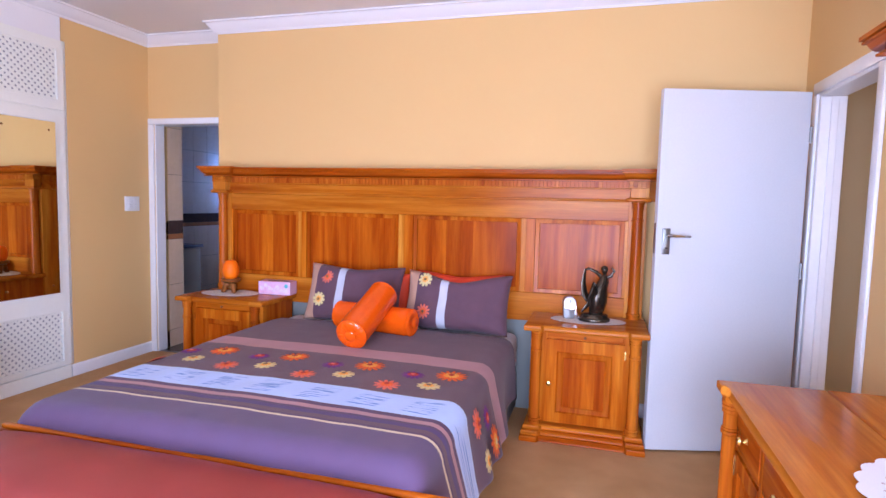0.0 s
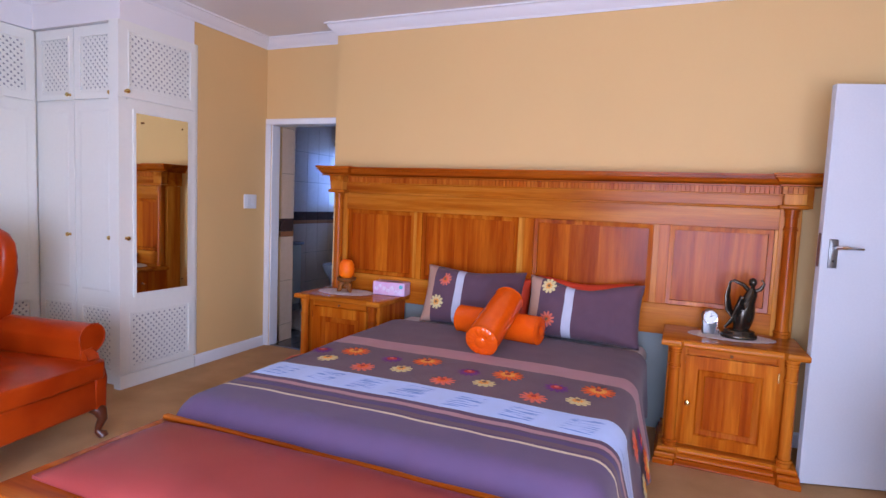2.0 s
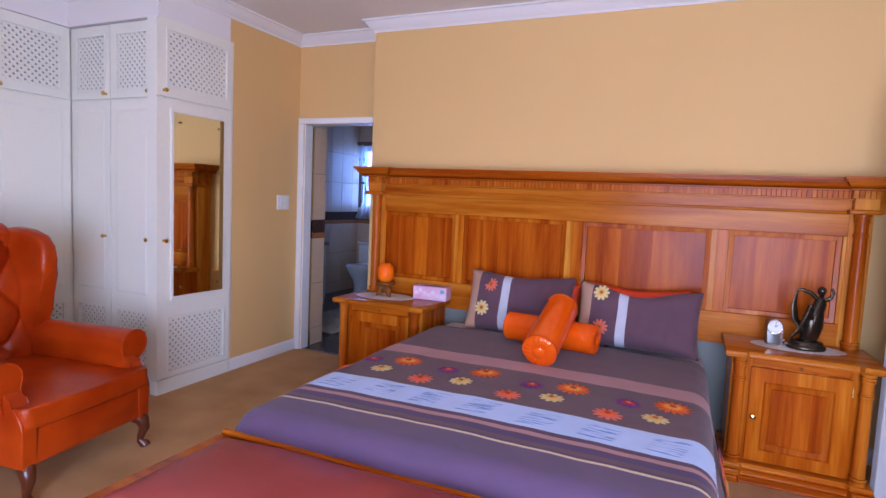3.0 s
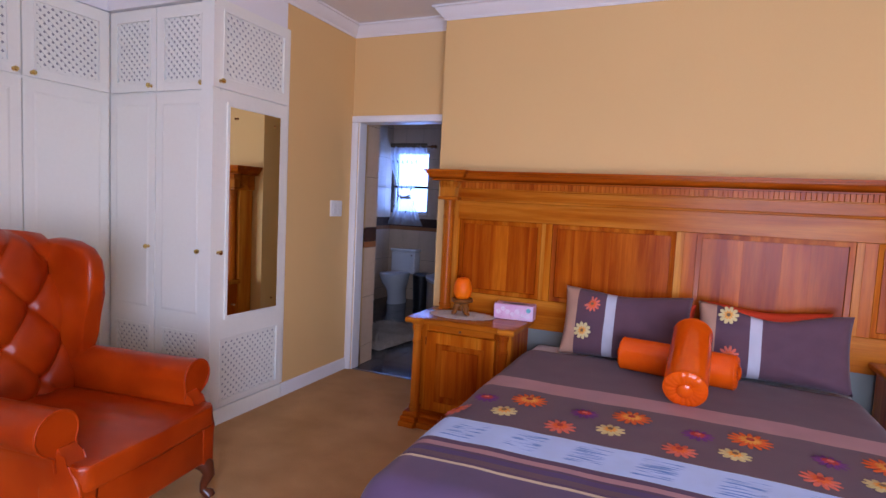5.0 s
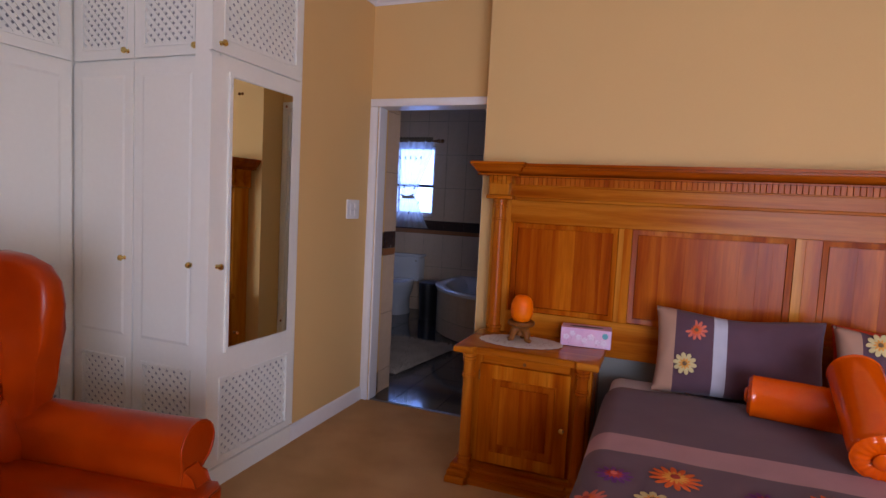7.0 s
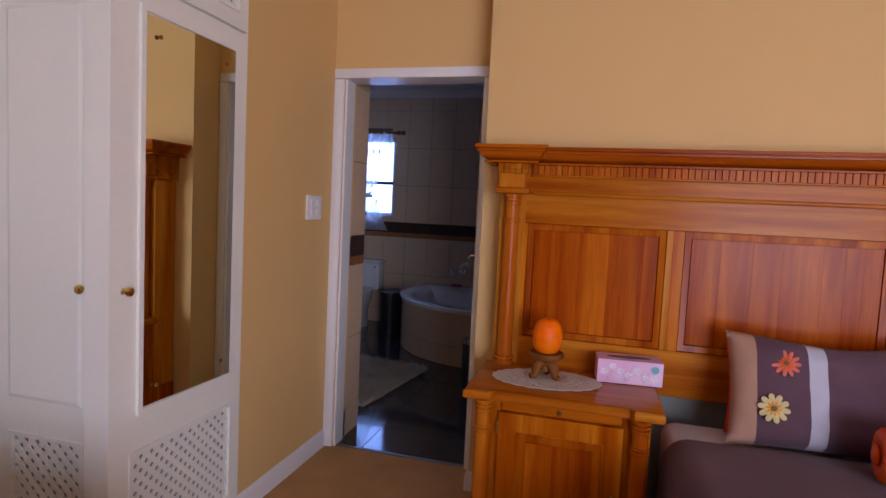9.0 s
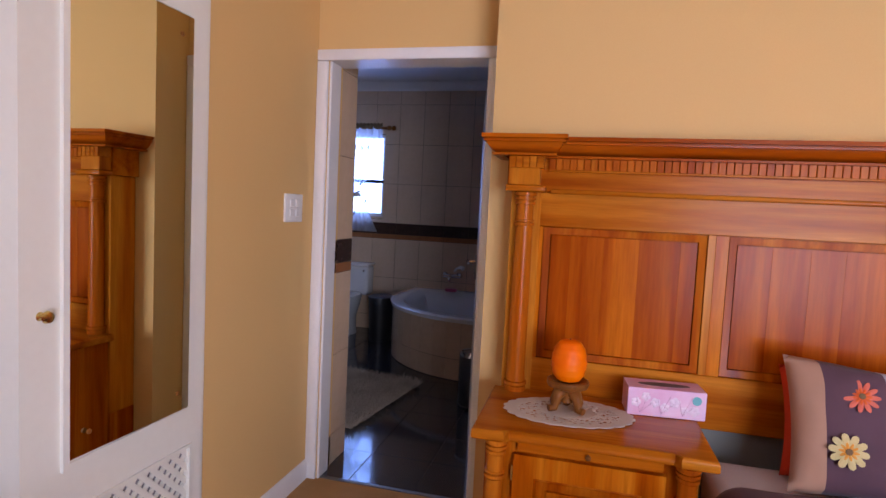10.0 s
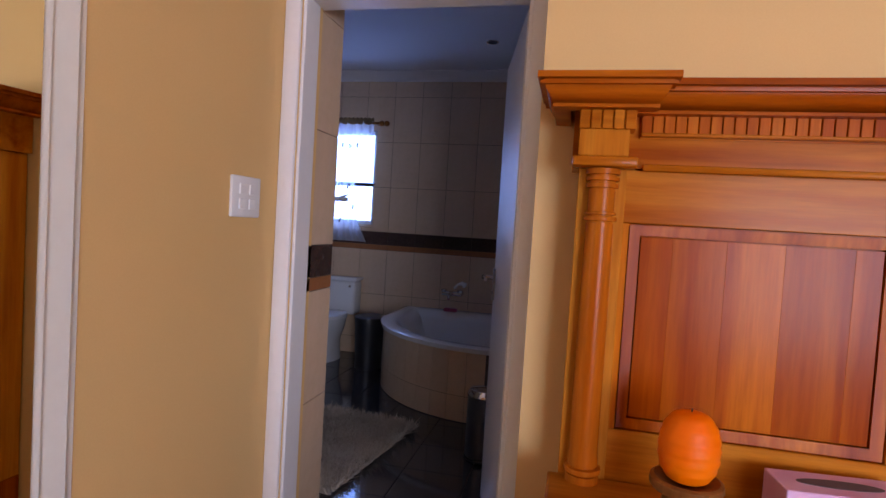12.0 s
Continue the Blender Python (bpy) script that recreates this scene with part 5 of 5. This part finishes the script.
for dx, dz in ((0.018, 0.012), (0.006, 0.026)):
    part("hand", tube(bmesh.new(), [(0, -0.0225, 0.098), (dx, -0.0225, 0.098 + dz)], [0.0016, 0.001], 6), BLACKPLASTIC, dial)
for k in range(12):
    a = radians(30 * k)
    part("hour_mark", boxed(-0.001, 0.001, -0.0218, -0.0212, -0.003, 0.003), BLACKPLASTIC, dial).matrix_basis = pose(0.030 * math.sin(a), 0, 0.098 + 0.030 * math.cos(a))

# a stylised bronze dancer: one plain mesh
st = lathe(bmesh.new(), [(0.088, 0.0), (0.092, 0.010), (0.086, 0.020), (0.076, 0.026), (0.078, 0.036), (0.070, 0.042), (0.030, 0.046)], 0, 0, 28)
for v in st.verts:
    v.co.y *= 0.72
tube(st, [(0.005, 0, 0.04), (0.012, 0, 0.075), (0.018, 0, 0.12), (0.022, 0, 0.16), (0.034, 0, 0.20), (0.046, 0, 0.235), (0.050, 0, 0.262)], [0.044, 0.052, 0.060, 0.056, 0.040, 0.035, 0.022], 14, 0.8)
tube(st, [(0.050, 0, 0.258), (0.048, -0.004, 0.275)], [0.011, 0.010], 8)
lathe(st, [(0.004, -0.022), (0.016, -0.016), (0.021, 0.0), (0.018, 0.014), (0.006, 0.023)], 0, 0, 12, pose(0.046, -0.006, 0.296))
tube(st, [(0.056, 0, 0.248), (0.085, -0.006, 0.262), (0.100, -0.008, 0.290), (0.088, -0.008, 0.312)], [0.012, 0.010, 0.008, 0.006], 8)
tube(st, [(0.036, 0, 0.248), (0.000, -0.004, 0.282), (-0.045, -0.006, 0.300), (-0.060, -0.004, 0.292)], [0.012, 0.010, 0.008, 0.006], 8)
tube(st, [(0.010, -0.030, 0.150), (-0.018, -0.050, 0.185), (-0.010, -0.052, 0.225), (-0.034, -0.050, 0.160), (-0.050, -0.046, 0.115)], [0.016, 0.016, 0.014, 0.011, 0.008], 8)
tube(st, [(-0.062, 0.0, 0.296), (-0.070, 0.004, 0.22), (-0.060, 0.006, 0.15), (-0.030, 0.004, 0.10), (-0.075, -0.01, 0.05)], [0.008, 0.020, 0.026, 0.022, 0.010], 10, 0.5)
statue = part("statue", st, BRONZE, None, smooth=60)
statue.matrix_basis = pose(-1.225, 3.390, 0.696, 0, 0, 8) @ Matrix.Diagonal((1.04, 1.04, 1.07, 1))
tagged(statue, "dark bronze dancing figure on an oval base", "statue")

# ---------------------------------------------------------------- bathroom shell
structure("bathroom_floor", boxed(BATH_L - 0.2, BATH_R + 0.2, 3.976, BATH_Y + 0.2, -0.12, -0.006), GROUT, "dark grout bed of the bathroom floor", category="floor")
structure("bathroom_ceiling", boxed(BATH_L - 0.2, BATH_R + 0.2, 4.10, BATH_Y + 0.2, BATH_CEIL, BATH_CEIL + 0.15), CEIL, "white painted bathroom ceiling", category="ceiling")
WX0, WX1, WZ0, WZ1 = -6.50, -5.93, 1.235, 2.115
far_wall = structure("bathroom_wall_far", wall_y(BATH_Y, BATH_Y + 0.2, BATH_L - 0.2, BATH_R + 0.2, CEILING, [(WX0, WX1, WZ0, WZ1)]), GROUT, "tiled bathroom wall with a small window")
left_wall = structure("bathroom_wall_side", boxed(BATH_L - 0.2, BATH_L, 4.10, BATH_Y, 0, CEILING), GROUT, "tiled side wall of the bathroom")
structure("bathroom_wall_end", boxed(BATH_R, BATH_R + 0.2, 4.15, BATH_Y, 0, CEILING), TILE, "cream tiled end wall of the bathroom")
structure("bathroom_wall_back", boxed(CORNER_X, BATH_R, 4.15, 4.17, 0, CEILING), TILE, "cream tiled wall behind the bathroom door")
nib = structure("bathroom_nib", boxed(-5.16, -5.006, 4.058, 4.286, 0, BATH_CEIL), GROUT, "short tiled wall beside the bathroom doorway")
structure("bathroom_cornice", sweep(bmesh.new(), [(BATH_L + 0.006, 4.3), (BATH_L + 0.006, BATH_Y - 0.006), (BATH_R, BATH_Y - 0.006), (BATH_R, 4.3)], [(o, BATH_CEIL + z) for o, z in COVE]), CEIL, "white cove cornice in the bathroom", 30, "trim")

# ---------------------------------------------------------------- bathroom window, curtain and rod
bw = thing("window", pose((WX0 + WX1) / 2, BATH_Y + 0.06, WZ0), "small white framed bathroom window", "window", "", "structure")
hw, hh = (WX1 - WX0) / 2, WZ1 - WZ0
for x0, x1, z0, z1 in ((-hw, -hw + 0.035, 0, hh), (hw - 0.035, hw, 0, hh), (-hw, hw, 0, 0.035), (-hw, hw, hh - 0.035, hh), (-hw, hw, 0.36, 0.395)):
    part("window_frame", boxed(x0, x1, -0.02, 0.02, z0, z1, bevel=0.003), BLACKPLASTIC if z0 == 0.36 else TRIM, bw)
pane = part("pane", boxed(-hw + 0.03, hw - 0.03, -0.002, 0.002, 0.03, hh - 0.03), GLASS, bw, smooth=0)
pane.visible_shadow = False
part("window_sill", boxed(-hw - 0.02, hw + 0.02, -0.07, 0.02, -0.025, 0.0, bevel=0.005), TILE, bw)
rod = thing("curtain_rod", pose(-6.215, BATH_Y - 0.06, 2.175), "dark wooden curtain rod with double ball finials", "curtain rod")
part("pole", tube(bmesh.new(), [(-0.36, 0, 0), (0.33, 0, 0)], [0.013, 0.013], 12), CARVED, rod)
for fx in (0.345, 0.395):
    part("finial", lathe(bmesh.new(), [(0.006, -0.026), (0.022, -0.016), (0.027, 0.0), (0.022, 0.016), (0.006, 0.026)], 0, 0, 14, pose(fx, 0, 0, 0, 90, 0)), CARVED, rod)
part("bracket", boxed(0.29, 0.31, 0.0, 0.052, -0.012, 0.012), CARVED, rod)


def sheer():
    m, n, b = nodes("sheer_voile", (0.85, 0.86, 0.9), 0.8)
    out = n.nodes["Material Output"]
    tr = n.nodes.new("ShaderNodeBsdfTransparent")
    tl = n.nodes.new("ShaderNodeBsdfTranslucent")
    tl.inputs[0].default_value = (0.78, 0.82, 0.9, 1)
    a = n.nodes.new("ShaderNodeMixShader")
    c = n.nodes.new("ShaderNodeMixShader")
    a.inputs[0].default_value = 0.5
    c.inputs[0].default_value = 0.5
    n.links.new(b.outputs[0], a.inputs[1])
    n.links.new(tl.outputs[0], a.inputs[2])
    n.links.new(tr.outputs[0], c.inputs[1])
    n.links.new(a.outputs[0], c.inputs[2])
    n.links.new(c.outputs[0], out.inputs[0])
    return m


VOILE = sheer()


def voile_point(u, v):
    z = 1.12 * (1 - v) - 1.12
    pinch = 0.30 + 0.70 * min(1, abs(v - 0.66) / 0.5) ** 1.2
    x = (u - 0.5) * 0.62 * pinch
    if v > 0.66:
        x *= 1.25
    y = 0.018 * math.sin(u * 50 + 3 * v) * (0.4 + 0.6 * pinch) + 0.006 * math.sin(u * 21)
    return Vector((x, y, z))


curtain = thing("curtain", pose(-6.255, BATH_Y - 0.06, 2.19), "white sheer curtain tied in the middle", "curtain")
bm = bmesh.new()
grid_mesh(bm, voile_point, 110, 40)
part("voile", bm, VOILE, curtain, smooth=80)
part("tie", lathe(bmesh.new(), [(0.085, -0.75), (0.09, -0.735), (0.085, -0.715)], 0, 0, 20, Matrix.Diagonal((1, 0.35, 1, 1))), LACE, curtain, "cream tie band with a bow")
part("bow", tube(bmesh.new(), [(-0.09, -0.04, -0.70), (-0.03, -0.045, -0.735), (0.0, -0.045, -0.735), (0.05, -0.045, -0.715), (0.10, -0.04, -0.69)], [0.012, 0.020, 0.012, 0.020, 0.008], 8, 0.5), LACE, curtain)

header = bmesh.new()
vs = grid_mesh(header, lambda u, v: Vector(((u - 0.5) * 0.60, (0.024 + 0.005 * math.sin(u * 95)) * math.cos(2 * math.pi * v), 0.004 + (0.030 + 0.006 * math.sin(u * 95 + 1)) * math.sin(2 * math.pi * v))), 120, 12)
part("header", header, plain("tan_gathered_cloth", (0.20, 0.13, 0.07), 0.9), curtain, "tan gathered header on the rod", smooth=60)
MOTIF = plain("dark_embroidery", (0.10, 0.07, 0.06), 0.9)
random.seed(8)
for mx, mz in [(-0.20 + 0.075 * k, -0.235 + 0.008 * (k % 2)) for k in range(6)] + [(-0.05, -0.60), (0.10, -0.61), (0.16, -0.80), (-0.16, -0.86), (0.03, -0.93)]:
    blot = bmesh.new()
    for q in range(3):
        lathe(blot, [(0.009, 0.0), (0.007, 0.002)], 0, 0, 8, pose(mx + random.uniform(-0.010, 0.010), -0.034, mz + 0.014 * (q - 1), 90))
    part("motif", blot, MOTIF, curtain)

# ---------------------------------------------------------------- bathroom things
toilet = thing("toilet", pose(-6.185, BATH_Y - 0.006, 0), "white porcelain toilet with a closed seat", "toilet")
part("cistern", boxed(-0.19, 0.19, -0.185, -0.004, 0.39, 0.70, bevel=0.028, seg=4), PORCELAIN, toilet)
part("cistern_lid", boxed(-0.20, 0.20, -0.195, -0.002, 0.701, 0.735, bevel=0.012, seg=3), PORCELAIN, toilet)
part("flush_button", lathe(bmesh.new(), [(0.012, 0.0), (0.011, 0.006)], 0, 0, 12, pose(0.14, -0.185, 0.655, 90)), CHROME, toilet)


def oval_loft(sections, seg=32):
    """Stacked ovals: (centre y, half width, half length, z)."""
    bm = bmesh.new()
    loops = [[bm.verts.new((w * math.cos(2 * math.pi * i / seg), cy + l * math.sin(2 * math.pi * i / seg), z)) for i in range(seg)] for cy, w, l, z in sections]
    for p, q in zip(loops, loops[1:]):
        for i in range(seg):
            j = (i + 1) % seg
            bm.faces.new((p[i], p[j], q[j], q[i]))
    bm.faces.new(loops[0][::-1])
    bm.faces.new(loops[-1])
    return bm


part("bowl", oval_loft([(-0.32, 0.115, 0.20, 0.0), (-0.32, 0.105, 0.19, 0.10), (-0.34, 0.115, 0.20, 0.20), (-0.38, 0.165, 0.235, 0.30), (-0.40, 0.185, 0.255, 0.375), (-0.40, 0.185, 0.255, 0.39)]), PORCELAIN, toilet, smooth=60)
part("seat", oval_loft([(-0.40, 0.190, 0.260, 0.391), (-0.40, 0.194, 0.264, 0.400), (-0.40, 0.190, 0.260, 0.412)]), PORCELAIN, toilet, smooth=60)
part("lid", oval_loft([(-0.40, 0.186, 0.256, 0.4125), (-0.40, 0.188, 0.258, 0.424), (-0.40, 0.17, 0.24, 0.432)]), PORCELAIN, toilet, smooth=60)

# corner bath: straight along both walls, a rounded front
TCX, TCY, TR, TZ = -4.56, 6.72, 0.98, 0.50
bath = thing("corner_bath", pose(TCX, TCY, 0), "white corner bath with a rounded cream-tiled apron", "bath")
front = [(-TR, BATH_Y - TCY - 0.008)] + [(TR * math.cos(radians(a)), TR * math.sin(radians(a))) for a in range(180, 271, 6)] + [(BATH_R - TCX - 0.008, -TR)]
outline = front + [(BATH_R - TCX - 0.008, BATH_Y - TCY - 0.008)]
mid = Vector((-0.10, -0.10))
bm = bmesh.new()
loops = []
for k, z, grow in ((1.0, TZ - 0.035, 0.012), (1.0, TZ - 0.006, 0.016), (1.0, TZ, 0.008), (0.90, TZ, 0), (0.86, TZ - 0.012, 0), (0.80, TZ - 0.08, 0), (0.70, 0.20, 0), (0.58, 0.14, 0)):
    lp = []
    for x, y in outline:
        p = Vector((x, y))
        q = mid + (p - mid) * k
        if grow and (x, y) in front:
            q = q + Vector((x, y)).normalized() * grow
        lp.append(bm.verts.new((min(q.x, BATH_R - TCX - 0.006), min(q.y, BATH_Y - TCY - 0.006), z)))
    loops.append(lp)
for p, q in zip(loops, loops[1:]):
    for i in range(len(outline)):
        j = (i + 1) % len(outline)
        bm.faces.new((p[i], p[j], q[j], q[i]))
bm.faces.new(loops[-1])
part("tub", bm, PORCELAIN, bath, "white acrylic tub", smooth=50)
bm = bmesh.new()
lo = [bm.verts.new((x * 0.985, y * 0.985 if y < 0 else y, 0.0)) for x, y in front]
hi = [bm.verts.new((x * 0.985, y * 0.985 if y < 0 else y, TZ - 0.036)) for x, y in front]
for i in range(len(front) - 1):
    bm.faces.new((lo[i], lo[i + 1], hi[i + 1], hi[i]))
apron = part("apron", bm, GROUT, bath, smooth=60)


def curved_tile(a0, a1, r, z0, z1, t=0.006):
    bm = bmesh.new()
    n = 3
    ins, out = [], []
    for i in range(n + 1):
        a = radians(a0 + (a1 - a0) * i / n)
        c, s_ = math.cos(a), math.sin(a)
        ins.append([bm.verts.new((r * c, r * s_, z)) for z in (z0, z1)])
        out.append([bm.verts.new(((r + t) * c, (r + t) * s_, z)) for z in (z0, z1)])
    for i in range(n):
        bm.faces.new((out[i][0], out[i + 1][0], out[i + 1][1], out[i][1]))
        bm.faces.new((ins[i][1], ins[i + 1][1], out[i + 1][1], out[i][1]))
        bm.faces.new((ins[i][0], ins[i + 1][0], out[i + 1][0], out[i][0]))
    for e in (0, n):
        bm.faces.new((ins[e][0], ins[e][1], out[e][1], out[e][0]))
    return bm


STEP = 7.5
for k in range(12):
    a0 = 180 + STEP * k
    part("tile", curved_tile(a0 + 0.10, a0 + STEP - 0.10, TR * 0.985, 0.172, TZ - 0.037), TILE, apron, smooth=20)
    part("tile", curved_tile(a0 + 0.10, a0 + STEP - 0.10, TR * 0.985, 0.004, 0.168), TILE, apron, smooth=20)
for y0, y1 in ((0.005, 0.17), (0.174, 0.34), (0.344, 0.518)):
    for z0, z1 in ((0.004, 0.168), (0.172, TZ - 0.037)):
        part("tile", boxed(-TR * 0.985 - 0.006, -TR * 0.985, y0, y1, z0, z1), TILE, apron)

tap = thing("bath_mixer", pose(-5.11, BATH_Y - 0.006, 0.655), "chrome bath mixer tap on the tiled wall", "tap")
part("body", tube(bmesh.new(), [(-0.09, -0.05, 0.0), (0.09, -0.05, 0.0)], [0.022, 0.022], 14), CHROME, tap)
for sx in (-0.075, 0.075):
    part("inlet", tube(bmesh.new(), [(sx, -0.003, 0), (sx, -0.05, 0)], [0.026, 0.018], 12), CHROME, tap)
    part("tap_head", lathe(bmesh.new(), [(0.014, 0), (0.026, 0.012), (0.028, 0.034), (0.012, 0.042)], sx, -0.05, 14), CHROME, tap)
part("spout", tube(bmesh.new(), [(0, -0.05, 0), (0, -0.12, 0.01), (0, -0.17, -0.005), (0, -0.19, -0.035)], [0.018, 0.016, 0.014, 0.013], 12), CHROME, tap)
part("hand_shower", tube(bmesh.new(), [(0.02, -0.05, 0.05), (0.05, -0.055, 0.085), (0.09, -0.06, 0.10), (0.12, -0.075, 0.085)], [0.012, 0.012, 0.020, 0.026], 12), PORCELAIN, tap, "white hand shower head")
soap = part("soap_dish", boxed(-0.06, 0.06, -0.035, 0.035, 0.0, 0.03, bevel=0.012, seg=3), plain("pink_plastic", (0.45, 0.05, 0.10), 0.35), None)
soap.matrix_basis = pose(-5.10, 7.13, TZ + 0.001)
tagged(soap, "small dark pink soap dish on the bath rim", "soap dish")

laundry = thing("laundry_bin", pose(-5.735, 6.80, -0.001), "black woven laundry bin beside the toilet", "bin")
part("bin_body", oval_loft([(0, 0.11, 0.14, 0.0), (0, 0.125, 0.155, 0.40), (0, 0.128, 0.158, 0.40), (0, 0.128, 0.158, 0.43)], 24), BLACKPLASTIC, laundry, smooth=50)
part("bin_lid", oval_loft([(0, 0.132, 0.162, 0.4305), (0, 0.130, 0.160, 0.445), (0, 0.10, 0.13, 0.455)], 24), BLACKPLASTIC, laundry, smooth=50)

pedal = thing("pedal_bin", pose(-4.49, 5.27, -0.001), "chrome pedal bin with a dark lid", "bin")
part("drum", lathe(bmesh.new(), [(0.088, 0.012), (0.092, 0.02), (0.092, 0.345), (0.095, 0.350)], 0, 0, 28), STEEL, pedal)
part("lid", lathe(bmesh.new(), [(0.096, 0.3505), (0.096, 0.362), (0.080, 0.385), (0.03, 0.394)], 0, 0, 28), CHROME, pedal)
part("foot_ring", lathe(bmesh.new(), [(0.093, 0.0), (0.096, 0.004), (0.092, 0.0118)], 0, 0, 28), BLACKPLASTIC, pedal)
part("pedal", boxed(-0.025, 0.025, -0.13, -0.085, 0.012, 0.022, bevel=0.003), BLACKPLASTIC, pedal)

vanity = thing("vanity_unit", pose(BATH_L + 0.006, 5.25, -0.001), "grey granite topped vanity unit against the tiled wall", "vanity")
part("cabinet", boxed(0.0, 0.42, -0.60, 0.60, 0.0, 0.765, bevel=0.004), CUPBOARD, vanity)
part("counter", boxed(0.0, 0.46, -0.62, 0.62, 0.766, 0.80, bevel=0.006, seg=2), GRANITE, vanity)
basin = oval_loft([(0, 0.17, 0.22, 0.801), (0, 0.20, 0.25, 0.86), (0, 0.205, 0.255, 0.875), (0, 0.185, 0.235, 0.872), (0, 0.10, 0.13, 0.82)], 28)
bmesh.ops.transform(basin, matrix=Matrix.Translation((0.23, 0.0, 0)), verts=basin.verts[:])
part("basin", basin, PORCELAIN, vanity, "white porcelain basin", smooth=60)
part("door", boxed(0.4205, 0.438, -0.59, -0.005, 0.08, 0.75, bevel=0.004), CUPBOARD, vanity)
part("door", boxed(0.4205, 0.438, 0.005, 0.59, 0.08, 0.75, bevel=0.004), CUPBOARD, vanity)

down = thing("downlight", pose(-4.76, 6.43, BATH_CEIL), "small recessed ceiling downlight, switched off", "downlight")
part("ring", lathe(bmesh.new(), [(0.045, -0.006), (0.048, -0.003), (0.048, -0.0005)], 0, 0, 24), CHROME, down)
part("lens", lathe(bmesh.new(), [(0.034, -0.0075), (0.034, -0.0062)], 0, 0, 24), BLACKPLASTIC, down)

# shag rug: many small tufts on a backing
random.seed(5)
rug = thing("bath_rug", pose(-5.34, 5.10, -0.001, 0, 0, -8), "cream shaggy bath rug on dark floor tiles", "rug")
part("backing", boxed(-0.32, 0.32, -0.48, 0.48, 0.0, 0.012, bevel=0.004), RUG, rug)
verts, faces = [], []
for k in range(7000):
    x, y = random.uniform(-0.335, 0.335), random.uniform(-0.495, 0.495)
    a, r0, h = random.uniform(0, 6.28), 0.0075, random.uniform(0.022, 0.062)
    lx, ly = random.gauss(0, 0.032), random.gauss(0, 0.032)
    b = len(verts)
    for i in range(3):
        verts.append((x + r0 * math.cos(a + 2.09 * i), y + r0 * math.sin(a + 2.09 * i), 0.011))
    verts.append((x + lx, y + ly, 0.011 + h))
    faces += [(b, b + 1, b + 3), (b + 1, b + 2, b + 3), (b + 2, b, b + 3)]
me = bpy.data.meshes.new("shag")
me.from_pydata(verts, [], faces)
me.materials.append(RUG)
pile = new("shag", me)
pile.parent = rug
pile["kind"] = "stuff"

# ---------------------------------------------------------------- tiles
TILE_DATA = {}


def tile(parent, w, h, material, m, t=0.006):
    """A tile in the xz plane, front at -y, as an object of its own on shared mesh data."""
    key = (round(w, 4), round(h, 4), material.name)
    if key not in TILE_DATA:
        ob = part("tile", boxed(0.0015, w - 0.0015, -t, 0.0, 0.0015, h - 0.0015, bevel=0.0012), material, parent, smooth=0)
        TILE_DATA[key] = ob.data
    else:
        ob = new("tile", TILE_DATA[key])
        ob.parent = parent
    ob.matrix_basis = m


ROWS_Z = [(0.0, 0.16, TILE), (0.16, 0.42, TILE), (0.58, 0.42, TILE), (1.00, 0.05, TILEORANGE), (1.05, 0.12, TILEBROWN), (1.17, 0.42, TILE), (1.59, 0.42, TILE), (2.01, 0.42, TILE), (2.43, 0.22, TILE)]
for z, h, mat in ROWS_Z:
    # far wall, round the window
    x = BATH_L
    while x < BATH_R - 0.01:
        w = 0.217 if x < BATH_L + 0.01 else min(0.267, BATH_R - x)
        x0, x1 = x, x + w
        if not (z + h > WZ0 - 0.02 and z < WZ1 and x1 > WX0 and x0 < WX1):
            tile(far_wall, w, h, mat, pose(x0, BATH_Y, z))
        else:
            if z < WZ0 - 0.02:
                tile(far_wall, w, WZ0 - 0.026 - z, mat, pose(x0, BATH_Y, z))
            if z + h > WZ1:
                tile(far_wall, w, z + h - WZ1 - 0.002, mat, pose(x0, BATH_Y, WZ1 + 0.002))
            if x0 < WX0 - 0.02:
                tile(far_wall, WX0 - x0, h, mat, pose(x0, BATH_Y - 0.0005, z))
            if x1 > WX1 + 0.02:
                tile(far_wall, x1 - WX1, h, mat, pose(WX1, BATH_Y - 0.0005, z))
        x += w
    # side wall
    y = 4.12
    while y < BATH_Y - 0.02:
        w = min(0.267, BATH_Y - 0.007 - y)
        tile(left_wall, w, h, mat, pose(BATH_L, y, z, 0, 0, 90))
        y += w
    # nib beside the doorway: its face and its end
    tile(nib, 0.228, h, mat, pose(-5.006, 4.060, z, 0, 0, 90))
    tile(nib, 0.155, h, mat, pose(-5.008, 4.286, z, 0, 0, 180))
bath_floor = bpy.data.objects["bathroom_floor"]
FT, FLOOR_DATA = 0.335, {}
for i in range(9):
    for j in range(10):
        x0, y0 = BATH_L + i * FT, 3.985 + j * FT
        w, h = min(FT, BATH_R - x0), min(FT, BATH_Y - y0)
        if w > 0.02 and h > 0.02:
            key = (round(w, 3), round(h, 3))
            if key not in FLOOR_DATA:
                ob = part("tile", boxed(0.002, w - 0.002, 0.002, h - 0.002, 0.0, 0.005, bevel=0.001), FLOORTILE, bath_floor, smooth=0)
                FLOOR_DATA[key] = ob.data
            else:
                ob = new("tile", FLOOR_DATA[key])
                ob.parent = bath_floor
            ob.matrix_basis = pose(x0, y0, -0.006)
